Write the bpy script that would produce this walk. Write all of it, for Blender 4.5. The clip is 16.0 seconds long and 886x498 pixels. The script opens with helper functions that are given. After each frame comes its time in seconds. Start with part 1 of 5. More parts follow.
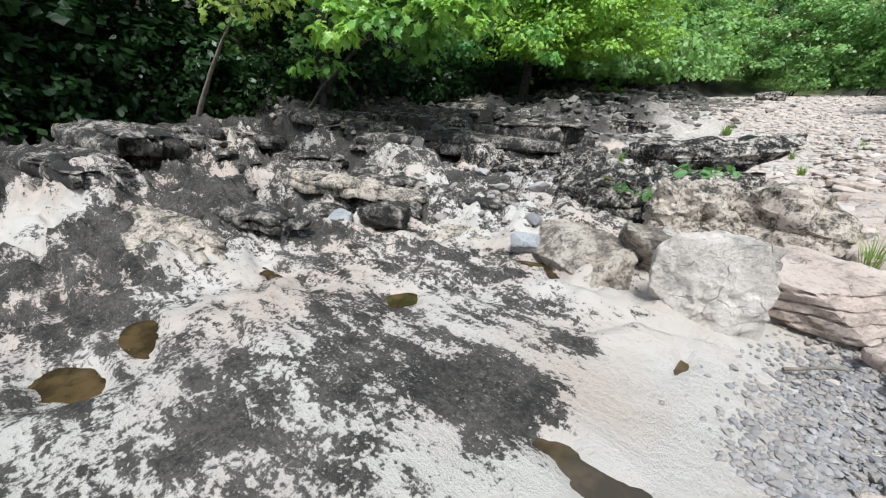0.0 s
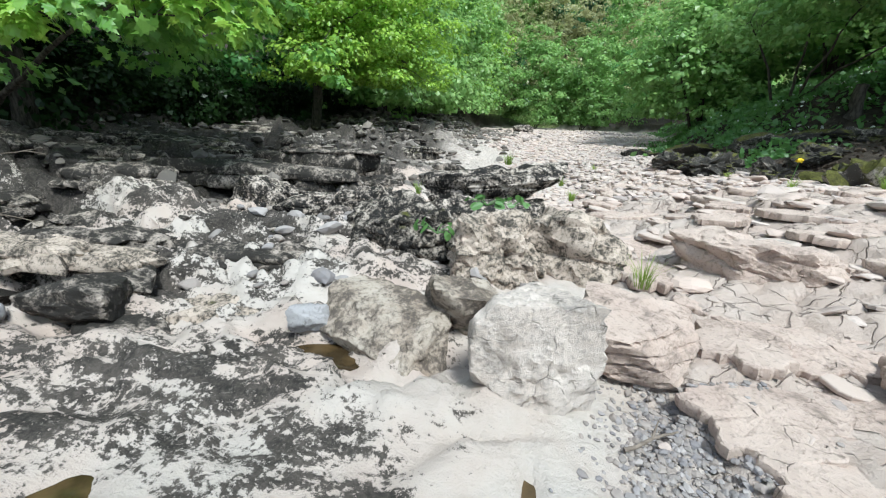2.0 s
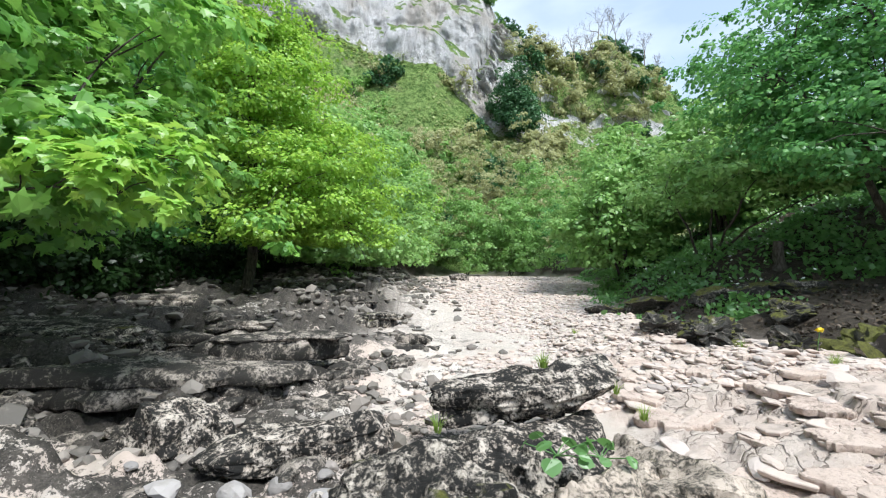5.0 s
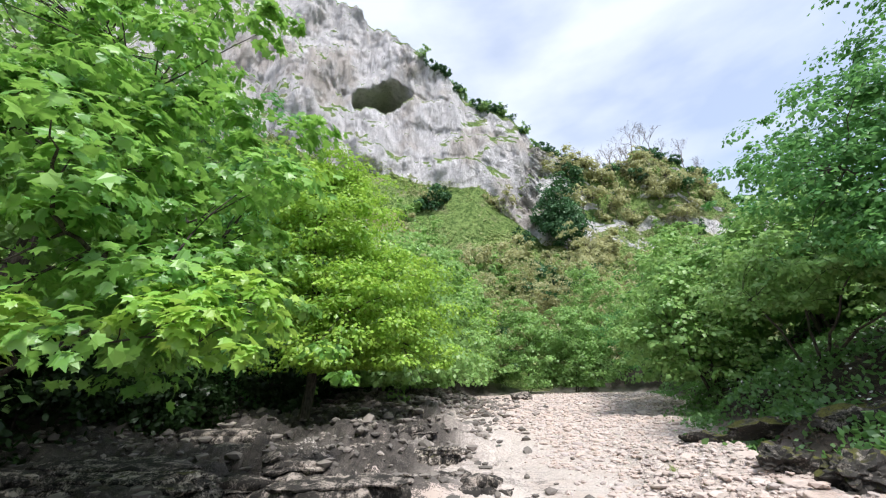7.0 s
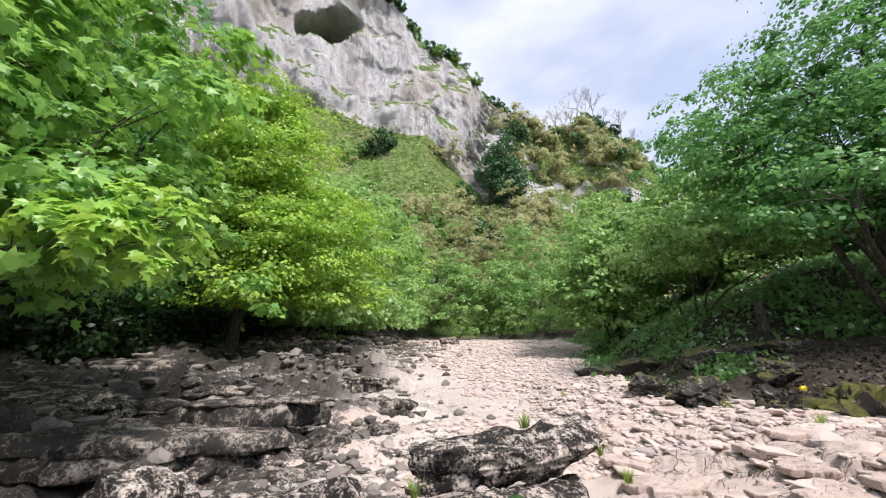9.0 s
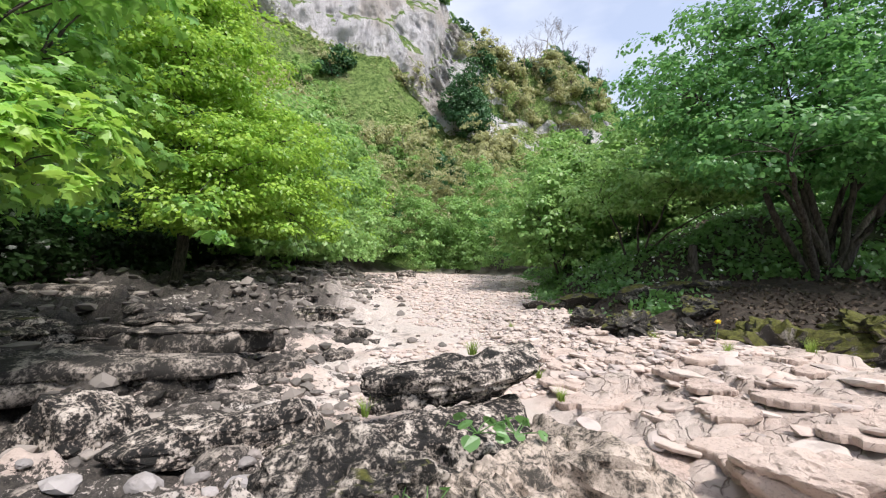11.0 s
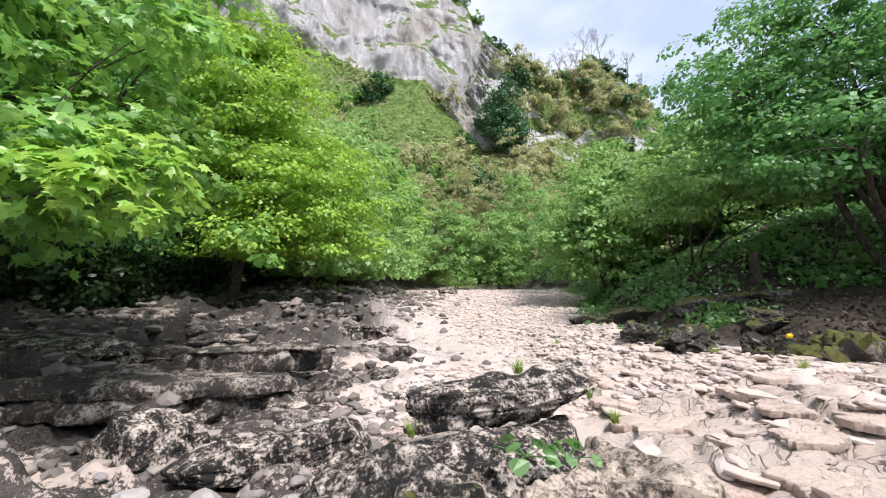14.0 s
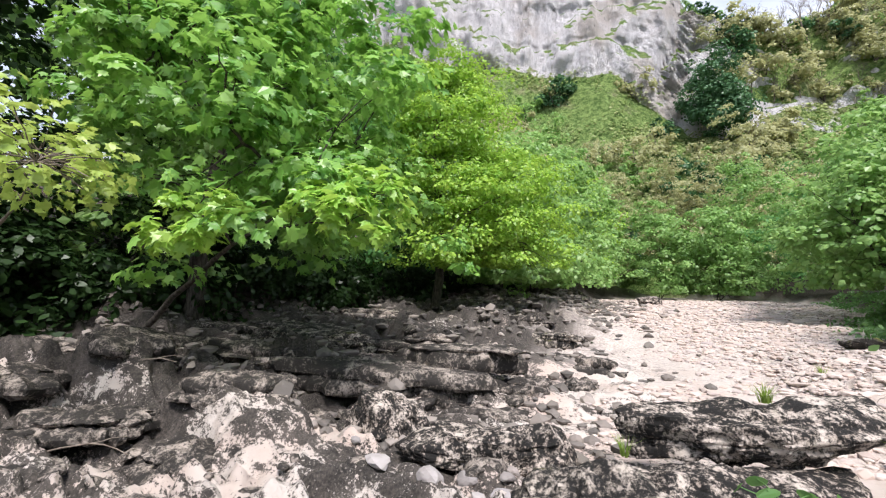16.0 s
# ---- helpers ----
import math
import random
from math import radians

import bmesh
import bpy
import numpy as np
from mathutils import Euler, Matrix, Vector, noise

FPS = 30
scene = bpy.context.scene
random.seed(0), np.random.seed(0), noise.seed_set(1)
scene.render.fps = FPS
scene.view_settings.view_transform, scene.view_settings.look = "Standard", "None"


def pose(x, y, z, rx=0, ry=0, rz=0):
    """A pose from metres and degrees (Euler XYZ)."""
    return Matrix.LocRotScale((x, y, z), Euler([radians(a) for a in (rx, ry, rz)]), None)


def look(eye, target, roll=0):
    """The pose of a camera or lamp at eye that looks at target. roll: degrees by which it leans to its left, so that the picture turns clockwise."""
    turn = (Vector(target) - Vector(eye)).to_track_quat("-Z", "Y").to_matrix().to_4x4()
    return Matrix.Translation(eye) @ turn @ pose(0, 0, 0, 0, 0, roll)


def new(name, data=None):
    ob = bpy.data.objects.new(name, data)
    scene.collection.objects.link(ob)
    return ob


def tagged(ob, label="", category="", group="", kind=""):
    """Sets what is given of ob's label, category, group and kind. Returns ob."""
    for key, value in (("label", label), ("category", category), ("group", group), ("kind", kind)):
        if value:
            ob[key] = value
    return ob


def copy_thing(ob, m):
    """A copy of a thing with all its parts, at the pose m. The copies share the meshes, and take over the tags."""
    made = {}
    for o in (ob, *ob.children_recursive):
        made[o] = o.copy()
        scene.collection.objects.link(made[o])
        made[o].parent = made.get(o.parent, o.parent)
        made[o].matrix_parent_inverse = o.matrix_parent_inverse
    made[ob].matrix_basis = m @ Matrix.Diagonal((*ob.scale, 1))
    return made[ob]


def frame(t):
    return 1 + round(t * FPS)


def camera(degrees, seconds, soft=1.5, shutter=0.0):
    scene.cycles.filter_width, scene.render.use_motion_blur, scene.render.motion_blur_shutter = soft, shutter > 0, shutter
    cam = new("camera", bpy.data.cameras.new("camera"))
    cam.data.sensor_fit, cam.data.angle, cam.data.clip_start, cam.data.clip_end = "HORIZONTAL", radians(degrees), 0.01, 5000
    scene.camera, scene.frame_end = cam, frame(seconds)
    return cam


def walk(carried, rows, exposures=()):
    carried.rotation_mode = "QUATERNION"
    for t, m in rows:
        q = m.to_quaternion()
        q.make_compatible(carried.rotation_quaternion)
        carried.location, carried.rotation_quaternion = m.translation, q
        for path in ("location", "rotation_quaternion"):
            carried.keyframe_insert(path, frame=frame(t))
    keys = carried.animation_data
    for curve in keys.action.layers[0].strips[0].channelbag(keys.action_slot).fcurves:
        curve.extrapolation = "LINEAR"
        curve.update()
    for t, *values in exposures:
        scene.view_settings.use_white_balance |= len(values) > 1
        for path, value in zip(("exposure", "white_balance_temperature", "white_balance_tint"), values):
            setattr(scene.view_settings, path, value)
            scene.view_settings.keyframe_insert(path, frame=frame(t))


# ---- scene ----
cam = camera(96.9, 16.0, soft=1.2)
PATH = [
    (0, (0.843, 2.023, 1.347), (-0.338, 3.461, 0.615), -0.9),
    (0.5, (0.89, 2.241, 1.369), (0.051, 3.953, 0.764), 0.1),
    (1, (0.866, 2.417, 1.377), (0.343, 4.276, 0.858), -0.0),
    (1.5, (0.793, 2.646, 1.337), (0.437, 4.538, 0.796), 0.2),
    (2, (0.623, 2.943, 1.332), (0.243, 4.806, 0.713), 1.5),
    (2.5, (0.322, 3.118, 1.329), (-0.017, 4.979, 0.678), 3.3),
    (3, (0.07, 3.308, 1.382), (-0.194, 5.203, 0.8), 4.3),
    (3.5, (-0.21, 3.764, 1.419), (-0.382, 5.713, 1.008), 3.5),
    (4, (-0.258, 4.007, 1.573), (-0.337, 5.99, 1.325), 2.1),
    (4.5, (-0.362, 4.128, 1.707), (-0.406, 6.126, 1.634), 0.7),
    (5, (-0.408, 4.226, 1.769), (-0.471, 6.223, 1.865), -0.2),
    (7.5, (-0.536, 4.278, 1.969), (-0.854, 6.126, 2.664), -2.4),
    (8, (-0.45, 4.236, 1.927), (-0.706, 6.109, 2.579), -2.0),
    (8.5, (-0.358, 4.131, 1.797), (-0.504, 6.049, 2.345), -1.1),
    (9, (-0.302, 4.102, 1.703), (-0.317, 6.059, 2.116), -0.5),
    (9.5, (-0.288, 4.129, 1.695), (-0.185, 6.108, 1.969), 0.4),
    (10, (-0.287, 4.131, 1.694), (-0.104, 6.114, 1.88), 0.8),
    (12.5, (-0.268, 4.171, 1.697), (-0.068, 6.16, 1.738), 1.1),
    (13, (-0.27, 4.166, 1.7), (-0.146, 6.16, 1.79), 0.3),
    (13.5, (-0.274, 4.157, 1.703), (-0.21, 6.151, 1.843), -0.1),
    (14, (-0.277, 4.15, 1.705), (-0.288, 6.143, 1.872), -0.5),
    (14.5, (-0.276, 4.153, 1.704), (-0.41, 6.141, 1.881), -0.7),
    (15, (-0.289, 4.129, 1.711), (-0.661, 6.086, 1.891), -0.9),
    (15.5, (-0.349, 4.145, 1.686), (-1.01, 6.022, 1.886), -1.0),
    (16, (-0.367, 4.112, 1.677), (-1.274, 5.882, 1.888), 0.1),
]
walk(cam, [(t, look(eye, target, roll)) for t, eye, target, roll in PATH],
     [(0, 0.68, 5760, 3), (1, 0.70, 5720, 1), (3.5, 0.80, 5740, 0), (5, 0.92, 5920, 4), (7.3, 0.82, 6200, 12), (9, 0.80, 6380, 15), (12, 0.83, 6300, 13), (16, 0.95, 6250, 15)])

# ---- world, sun ----
SUN_EL, SUN_AZ = 58.0, 142.0
world = bpy.data.worlds.new("sky")
scene.world = world
world.use_nodes = True
wn, wl = world.node_tree.nodes, world.node_tree.links
wn.clear()
w_out = wn.new("ShaderNodeOutputWorld")
w_bg = wn.new("ShaderNodeBackground")
w_sky = wn.new("ShaderNodeTexSky")
w_sky.sky_type, w_sky.sun_disc = "NISHITA", False
w_sky.sun_elevation, w_sky.sun_rotation = radians(SUN_EL), radians(SUN_AZ)
w_co = wn.new("ShaderNodeTexCoord")
w_map = wn.new("ShaderNodeMapping")
w_map.inputs["Scale"].default_value = (1.0, 1.0, 2.6)
w_no = wn.new("ShaderNodeTexNoise")
w_no.inputs["Scale"].default_value, w_no.inputs["Detail"].default_value = 2.1, 6.0
w_ramp = wn.new("ShaderNodeValToRGB")
w_ramp.color_ramp.elements[0].position, w_ramp.color_ramp.elements[1].position = 0.36, 0.62
w_ramp.color_ramp.elements[0].color = (0.45, 0.45, 0.45, 1)
w_mix = wn.new("ShaderNodeMix")
w_mix.data_type = "RGBA"
w_mix.inputs["B"].default_value = (4.3, 4.55, 5.05, 1)
wl.new(w_co.outputs["Generated"], w_map.inputs["Vector"])
wl.new(w_map.outputs["Vector"], w_no.inputs["Vector"])
wl.new(w_no.outputs["Fac"], w_ramp.inputs["Fac"])
wl.new(w_ramp.outputs["Color"], w_mix.inputs["Factor"])
wl.new(w_sky.outputs["Color"], w_mix.inputs["A"])
wl.new(w_mix.outputs["Result"], w_bg.inputs["Color"])
wl.new(w_bg.outputs["Background"], w_out.inputs["Surface"])
w_bg.inputs["Strength"].default_value = 0.13

sun_data = bpy.data.lights.new("sun", "SUN")
sun_data.energy, sun_data.angle, sun_data.color = 3.3, radians(12), (1.0, 0.95, 0.88)
sun = new("sun", sun_data)
az, el = radians(SUN_AZ), radians(SUN_EL)
sun.matrix_world = look((0, 0, 60), (-math.sin(az) * math.cos(el) * 30, -math.cos(az) * math.cos(el) * 30, 60 - math.sin(el) * 30))


# ---- numeric noise ----
def lattice(ix, iy, iz, seed):
    h = (ix.astype(np.int64) * 374761393 + iy.astype(np.int64) * 668265263 + iz.astype(np.int64) * 2147483647 + seed * 974711) & 0xFFFFFFFF
    h = ((h ^ (h >> 13)) * 1274126177) & 0xFFFFFFFF
    h = ((h ^ (h >> 15)) * 2246822519) & 0xFFFFFFFF
    return ((h ^ (h >> 16)) & 0xFFFFFF) / float(0xFFFFFF)


def vnoise(x, y, z=0.0, seed=0):
    """Smooth value noise, -1 to 1."""
    x, y, z = np.broadcast_arrays(np.asarray(x, float), np.asarray(y, float), np.asarray(z, float))
    ix, iy, iz = np.floor(x), np.floor(y), np.floor(z)
    fx, fy, fz = x - ix, y - iy, z - iz
    u, v, w = (f * f * f * (f * (f * 6 - 15) + 10) for f in (fx, fy, fz))
    total = 0.0
    for dx in (0, 1):
        for dy in (0, 1):
            for dz in (0, 1):
                k = (u if dx else 1 - u) * (v if dy else 1 - v) * (w if dz else 1 - w)
                total = total + k * lattice(ix + dx, iy + dy, iz + dz, seed)
    return total * 2 - 1


def fbm(x, y, z=0.0, seed=0, octaves=4, gain=0.5):
    total, amp, f = 0.0, 1.0, 1.0
    for i in range(octaves):
        total = total + amp * vnoise(np.asarray(x) * f, np.asarray(y) * f, np.asarray(z) * f, seed + i * 17)
        amp, f = amp * gain, f * 2.03
    return total


def cells(x, y, seed=0):
    """Nearest and second distance and a random value of the nearest cell."""
    ix, iy = np.floor(x), np.floor(y)
    d1, d2, val = np.full(x.shape, 9.0), np.full(x.shape, 9.0), np.zeros(x.shape)
    for dx in (-1, 0, 1):
        for dy in (-1, 0, 1):
            cx, cy = ix + dx, iy + dy
            px = cx + 0.15 + 0.7 * lattice(cx, cy, cx * 0, seed)
            py = cy + 0.15 + 0.7 * lattice(cx, cy, cx * 0 + 1, seed)
            d = np.hypot(x - px, y - py)
            near = d < d1
            d2 = np.where(near, d1, np.minimum(d2, d))
            val = np.where(near, lattice(cx, cy, cx * 0 + 2, seed), val)
            d1 = np.where(near, d, d1)
    return d1, d2, val


def smooth(a, b, x):
    t = np.clip((x - a) / (b - a), 0, 1)
    return t * t * (3 - 2 * t)


# ---- mesh helpers ----
def mesh_of(name, verts, faces, smooth_shade=False):
    """A mesh from an array of points and an array of equal-sided faces."""
    verts, faces = np.asarray(verts, np.float32), np.asarray(faces, np.int32)
    me = bpy.data.meshes.new(name)
    n, k = faces.shape
    me.vertices.add(len(verts))
    me.vertices.foreach_set("co", verts.ravel())
    me.loops.add(n * k)
    me.loops.foreach_set("vertex_index", faces.ravel())
    me.polygons.add(n)
    me.polygons.foreach_set("loop_start", np.arange(0, n * k, k, dtype=np.int32))
    me.update(calc_edges=True)
    me.polygons.foreach_set("use_smooth", np.full(n, smooth_shade))
    return me


def part(name, me, material, parent, label=""):
    """Links a mesh as one part under a thing."""
    if isinstance(me, bmesh.types.BMesh):
        data = bpy.data.meshes.new(name)
        me.to_mesh(data)
        me.free()
        me = data
    ob = new(name, me)
    if material and not me.materials:
        me.materials.append(material)
    ob.parent = parent
    return tagged(ob, label)


def thing(name, x, y, z, label, category, group="", kind=""):
    ob = new(name)
    ob.location = (x, y, z)
    ob.empty_display_size = 0.1
    return tagged(ob, label, category, group, kind)


def grid_faces(nu, nv):
    i = np.arange(nu * nv).reshape(nu, nv)
    return np.stack([i[:-1, :-1], i[1:, :-1], i[1:, 1:], i[:-1, 1:]], -1).reshape(-1, 4)


def tubes(paths, sides=6):
    """Tapered tubes along paths: each a list of (point, radius)."""
    vs, fs, base = [], [], 0
    ang = np.linspace(0, 2 * np.pi, sides, endpoint=False)
    for path in paths:
        p = np.array([q[0] for q in path], float)
        r = np.array([q[1] for q in path], float)
        d = np.gradient(p, axis=0)
        d /= np.linalg.norm(d, axis=1)[:, None] + 1e-9
        ref = np.where(np.abs(d[:, 2:3]) > 0.9, np.array([[1.0, 0, 0]]), np.array([[0, 0, 1.0]]))
        a = np.cross(d, ref)
        a /= np.linalg.norm(a, axis=1)[:, None] + 1e-9
        b = np.cross(d, a)
        ring = p[:, None] + r[:, None, None] * (np.cos(ang)[None, :, None] * a[:, None] + np.sin(ang)[None, :, None] * b[:, None])
        n = len(path)
        vs.append(ring.reshape(-1, 3))
        i = np.arange(n * sides).reshape(n, sides) + base
        j = np.roll(i, -1, axis=1)
        fs.append(np.stack([i[:-1], j[:-1], j[1:], i[1:]], -1).reshape(-1, 4))
        base += n * sides
    return np.concatenate(vs), np.concatenate(fs)


# ---- materials ----
def material(name):
    m = bpy.data.materials.new(name)
    m.use_nodes = True
    m.node_tree.nodes.clear()
    return m


class Nodes:
    """Short hand for a node tree."""

    def __init__(self, m):
        self.t = m.node_tree
        self.out = self.t.nodes.new("ShaderNodeOutputMaterial")
        self.pos = self.t.nodes.new("ShaderNodeNewGeometry")

    def put(self, sock, v):
        if hasattr(v, "node"):
            self.t.links.new(v, sock)
        elif v is not None:
            sock.default_value = v

    def add(self, kind, **inputs):
        n = self.t.nodes.new(kind)
        for k, v in inputs.items():
            self.put(n.inputs[k.replace("_", " ")], v)
        return n

    def noise(self, scale, detail=5.0, rough=0.55, vec=None, dist=0.0):
        n = self.add("ShaderNodeTexNoise", Scale=scale, Detail=detail, Roughness=rough, Distortion=dist)
        self.t.links.new(vec or self.pos.outputs["Position"], n.inputs["Vector"])
        return n.outputs["Fac"]

    def stretch(self, sx, sy, sz):
        n = self.t.nodes.new("ShaderNodeMapping")
        n.inputs["Scale"].default_value = (sx, sy, sz)
        self.t.links.new(self.pos.outputs["Position"], n.inputs["Vector"])
        return n.outputs["Vector"]

    def math(self, op, a, b=0.5, c=None):
        n = self.t.nodes.new("ShaderNodeMath")
        n.operation = op
        self.put(n.inputs[0], a)
        self.put(n.inputs[1], b)
        if c is not None:
            self.put(n.inputs[2], c)
        return n.outputs[0]

    def step(self, v, lo, hi):
        n = self.t.nodes.new("ShaderNodeMapRange")
        n.interpolation_type = "SMOOTHSTEP"
        self.put(n.inputs["Value"], v)
        n.inputs["From Min"].default_value, n.inputs["From Max"].default_value = lo, hi
        return n.outputs["Result"]

    def mix(self, fac, a, b):
        n = self.t.nodes.new("ShaderNodeMix")
        n.data_type = "RGBA"
        self.put(n.inputs["Factor"], fac)
        for s, v in (("A", a), ("B", b)):
            self.put(n.inputs[s], (*v, 1) if isinstance(v, tuple) else v)
        return n.outputs["Result"]

    def attr(self, name):
        n = self.t.nodes.new("ShaderNodeAttribute")
        n.attribute_name = name
        return n.outputs["Fac"]

    def bump(self, height, strength, distance):
        n = self.add("ShaderNodeBump", Height=height, Strength=strength, Distance=distance)
        return n.outputs["Normal"]

    def surface(self, color, rough=0.85, normal=None, spec=0.3):
        b = self.t.nodes.new("ShaderNodeBsdfPrincipled")
        self.put(b.inputs["Base Color"], (*color, 1) if isinstance(color, tuple) else color)
        self.put(b.inputs["Roughness"], rough)
        self.put(b.inputs["Specular IOR Level"], spec)
        if normal is not None:
            self.t.links.new(normal, b.inputs["Normal"])
        self.t.links.new(b.outputs[0], self.out.inputs["Surface"])
        return b


PALE, PINK, BLACK = (0.58, 0.525, 0.48), (0.54, 0.44, 0.385), (0.020, 0.019, 0.018)
MOSS = (0.075, 0.080, 0.020)


def rock_material(name, pale, tint, dark, cover, moss=0.0, contrast=0.05, scale=1.0):
    """Limestone with a crust of dark algae or lichen over the share "cover" of it."""
    m = material(name)
    n = Nodes(m)
    big = n.noise(1.6 * scale, 6, 0.62, dist=0.4)
    mid = n.noise(7.0 * scale, 7, 0.68, dist=0.6)
    fine = n.noise(42.0, 6, 0.7)
    grain = n.noise(190.0, 3, 0.6)
    base = n.mix(n.step(big, 0.35, 0.65), pale, tint)
    base = n.mix(n.math("MULTIPLY", n.step(fine, 0.50, 0.68), 0.5), base, tuple(c * 0.48 for c in tint))
    field = n.math("ADD", n.math("MULTIPLY", big, 0.5), n.math("MULTIPLY", mid, 0.5))
    field = n.math("ADD", field, n.math("MULTIPLY", n.math("SUBTRACT", fine, 0.5), 0.32))
    edge = 0.5 + (0.5 - cover) * 0.34
    base = n.mix(n.step(field, edge - contrast, edge + contrast), base, dark)
    warp = n.add("ShaderNodeVectorMath")
    warp.operation = "SCALE"
    warp.inputs[3].default_value = 0.35
    soft_noise = n.add("ShaderNodeTexNoise", Scale=3.0, Detail=4.0)
    n.t.links.new(n.pos.outputs["Position"], soft_noise.inputs["Vector"])
    n.t.links.new(soft_noise.outputs["Color"], warp.inputs[0])
    moved = n.add("ShaderNodeVectorMath")
    n.t.links.new(n.pos.outputs["Position"], moved.inputs[0])
    n.t.links.new(warp.outputs[0], moved.inputs[1])
    vor = n.add("ShaderNodeTexVoronoi", Scale=3.1)
    vor.feature = "DISTANCE_TO_EDGE"
    n.t.links.new(moved.outputs[0], vor.inputs["Vector"])
    crack = n.math("MULTIPLY", n.math("SUBTRACT", 1.0, n.step(vor.outputs["Distance"], 0.0, 0.016)), n.step(mid, 0.46, 0.58))
    base = n.mix(n.math("MULTIPLY", crack, 0.4), base, tuple(c * 0.22 for c in tint))
    if moss:
        top = n.t.nodes.new("ShaderNodeSeparateXYZ")
        n.t.links.new(n.pos.outputs["Normal"], top.inputs[0])
        grow = n.math("ADD", n.math("MULTIPLY", top.outputs["Z"], 0.35), n.noise(3.3, 5, 0.6))
        green = n.mix(n.step(n.noise(18, 6, 0.7), 0.36, 0.66), (0.045, 0.042, 0.016), (0.13, 0.13, 0.03))
        green = n.mix(n.step(n.noise(120, 3), 0.45, 0.65), green, MOSS)
        base = n.mix(n.step(grow, 0.98 - moss * 0.6, 1.10 - moss * 0.6), base, green)
    relief = n.math("ADD", n.math("MULTIPLY", fine, 0.7), n.math("MULTIPLY", grain, 0.3))
    relief = n.math("ADD", relief, n.math("MULTIPLY", mid, 0.6))
    relief = n.math("SUBTRACT", relief, n.math("MULTIPLY", crack, 0.5))
    n.surface(base, n.math("MULTIPLY_ADD", fine, 0.25, 0.68), n.bump(relief, 0.9, 0.022), 0.2)
    return m


M_WHITE = rock_material("white_limestone", (0.67, 0.595, 0.545), (0.59, 0.51, 0.455), (0.28, 0.25, 0.23), 0.24, contrast=0.12)
M_BROWN = rock_material("brown_limestone", (0.46, 0.40, 0.34), (0.36, 0.29, 0.23), (0.12, 0.10, 0.085), 0.46, contrast=0.08, scale=2.0)
M_LICHEN = rock_material("lichened_limestone", (0.57, 0.50, 0.44), (0.44, 0.36, 0.30), BLACK, 0.58, contrast=0.06, scale=3.6)
M_BLACK = rock_material("blackened_limestone", (0.50, 0.44, 0.38), (0.36, 0.30, 0.25), BLACK, 0.62, moss=0.12, contrast=0.08, scale=3.2)
M_TAN = rock_material("tan_limestone", (0.55, 0.46, 0.39), (0.46, 0.38, 0.31), (0.07, 0.062, 0.053), 0.44, moss=0.08, contrast=0.08, scale=3.4)
# wet rock tone, deepened to hold the shade of the overhanging trees
M_DARK = rock_material("wet_shaded_limestone", (0.40, 0.345, 0.30), (0.22, 0.185, 0.16), (0.034, 0.031, 0.028), 0.61, contrast=0.07, scale=1.7)
M_PINK = rock_material("pink_limestone", (0.57, 0.465, 0.405), (0.51, 0.40, 0.345), (0.26, 0.21, 0.18), 0.24, contrast=0.1, scale=1.6)
M_MOSSY = rock_material("mossy_limestone", (0.42, 0.39, 0.34), (0.25, 0.22, 0.19), (0.06, 0.055, 0.05), 0.6, moss=0.9)
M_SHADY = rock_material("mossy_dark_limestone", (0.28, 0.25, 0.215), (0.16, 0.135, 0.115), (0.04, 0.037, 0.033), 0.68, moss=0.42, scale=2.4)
M_GREY = rock_material("grey_stone", (0.40, 0.39, 0.40), (0.33, 0.31, 0.31), (0.20, 0.19, 0.19), 0.3, contrast=0.12)


def stone_material(name, colours, rough=0.8):
    """Loose stones: each takes its own tone."""
    m = material(name)
    n = Nodes(m)
    info = n.t.nodes.new("ShaderNodeObjectInfo").outputs["Random"]
    isl = n.pos.outputs["Random Per Island"]
    pick = n.math("FRACT", n.math("ADD", info, isl), 0.0)
    ramp = n.t.nodes.new("ShaderNodeValToRGB")
    ramp.color_ramp.interpolation = "LINEAR"
    els = ramp.color_ramp.elements
    els[0].color, els[1].color = (*colours[0], 1), (*colours[-1], 1)
    for i, c in enumerate(colours[1:-1]):
        els.new((i + 1) / (len(colours) - 1)).color = (*c, 1)
    n.t.links.new(pick, ramp.inputs["Fac"])
    fine = n.noise(38, 5, 0.65)
    base = n.mix(n.math("MULTIPLY", n.step(n.noise(6, 5), 0.5, 0.7), 0.5), ramp.outputs["Color"], (0.22, 0.19, 0.17))
    n.surface(base, rough, n.bump(fine, 0.5, 0.02))
    return m


M_STONE = stone_material("loose_stone", [(0.34, 0.30, 0.275), (0.28, 0.245, 0.225), (0.22, 0.205, 0.20), (0.37, 0.34, 0.33), (0.20, 0.19, 0.20), (0.32, 0.275, 0.25)])
M_STONE_PINK = stone_material("pink_bed_stone", [(0.55, 0.445, 0.39), (0.48, 0.38, 0.33), (0.57, 0.49, 0.445), (0.42, 0.34, 0.30), (0.51, 0.435, 0.40), (0.36, 0.31, 0.29)])
M_STONE_DARK = stone_material("dark_bed_stone", [(0.17, 0.15, 0.13), (0.10, 0.09, 0.082), (0.26, 0.225, 0.20), (0.12, 0.11, 0.10), (0.32, 0.28, 0.25)])


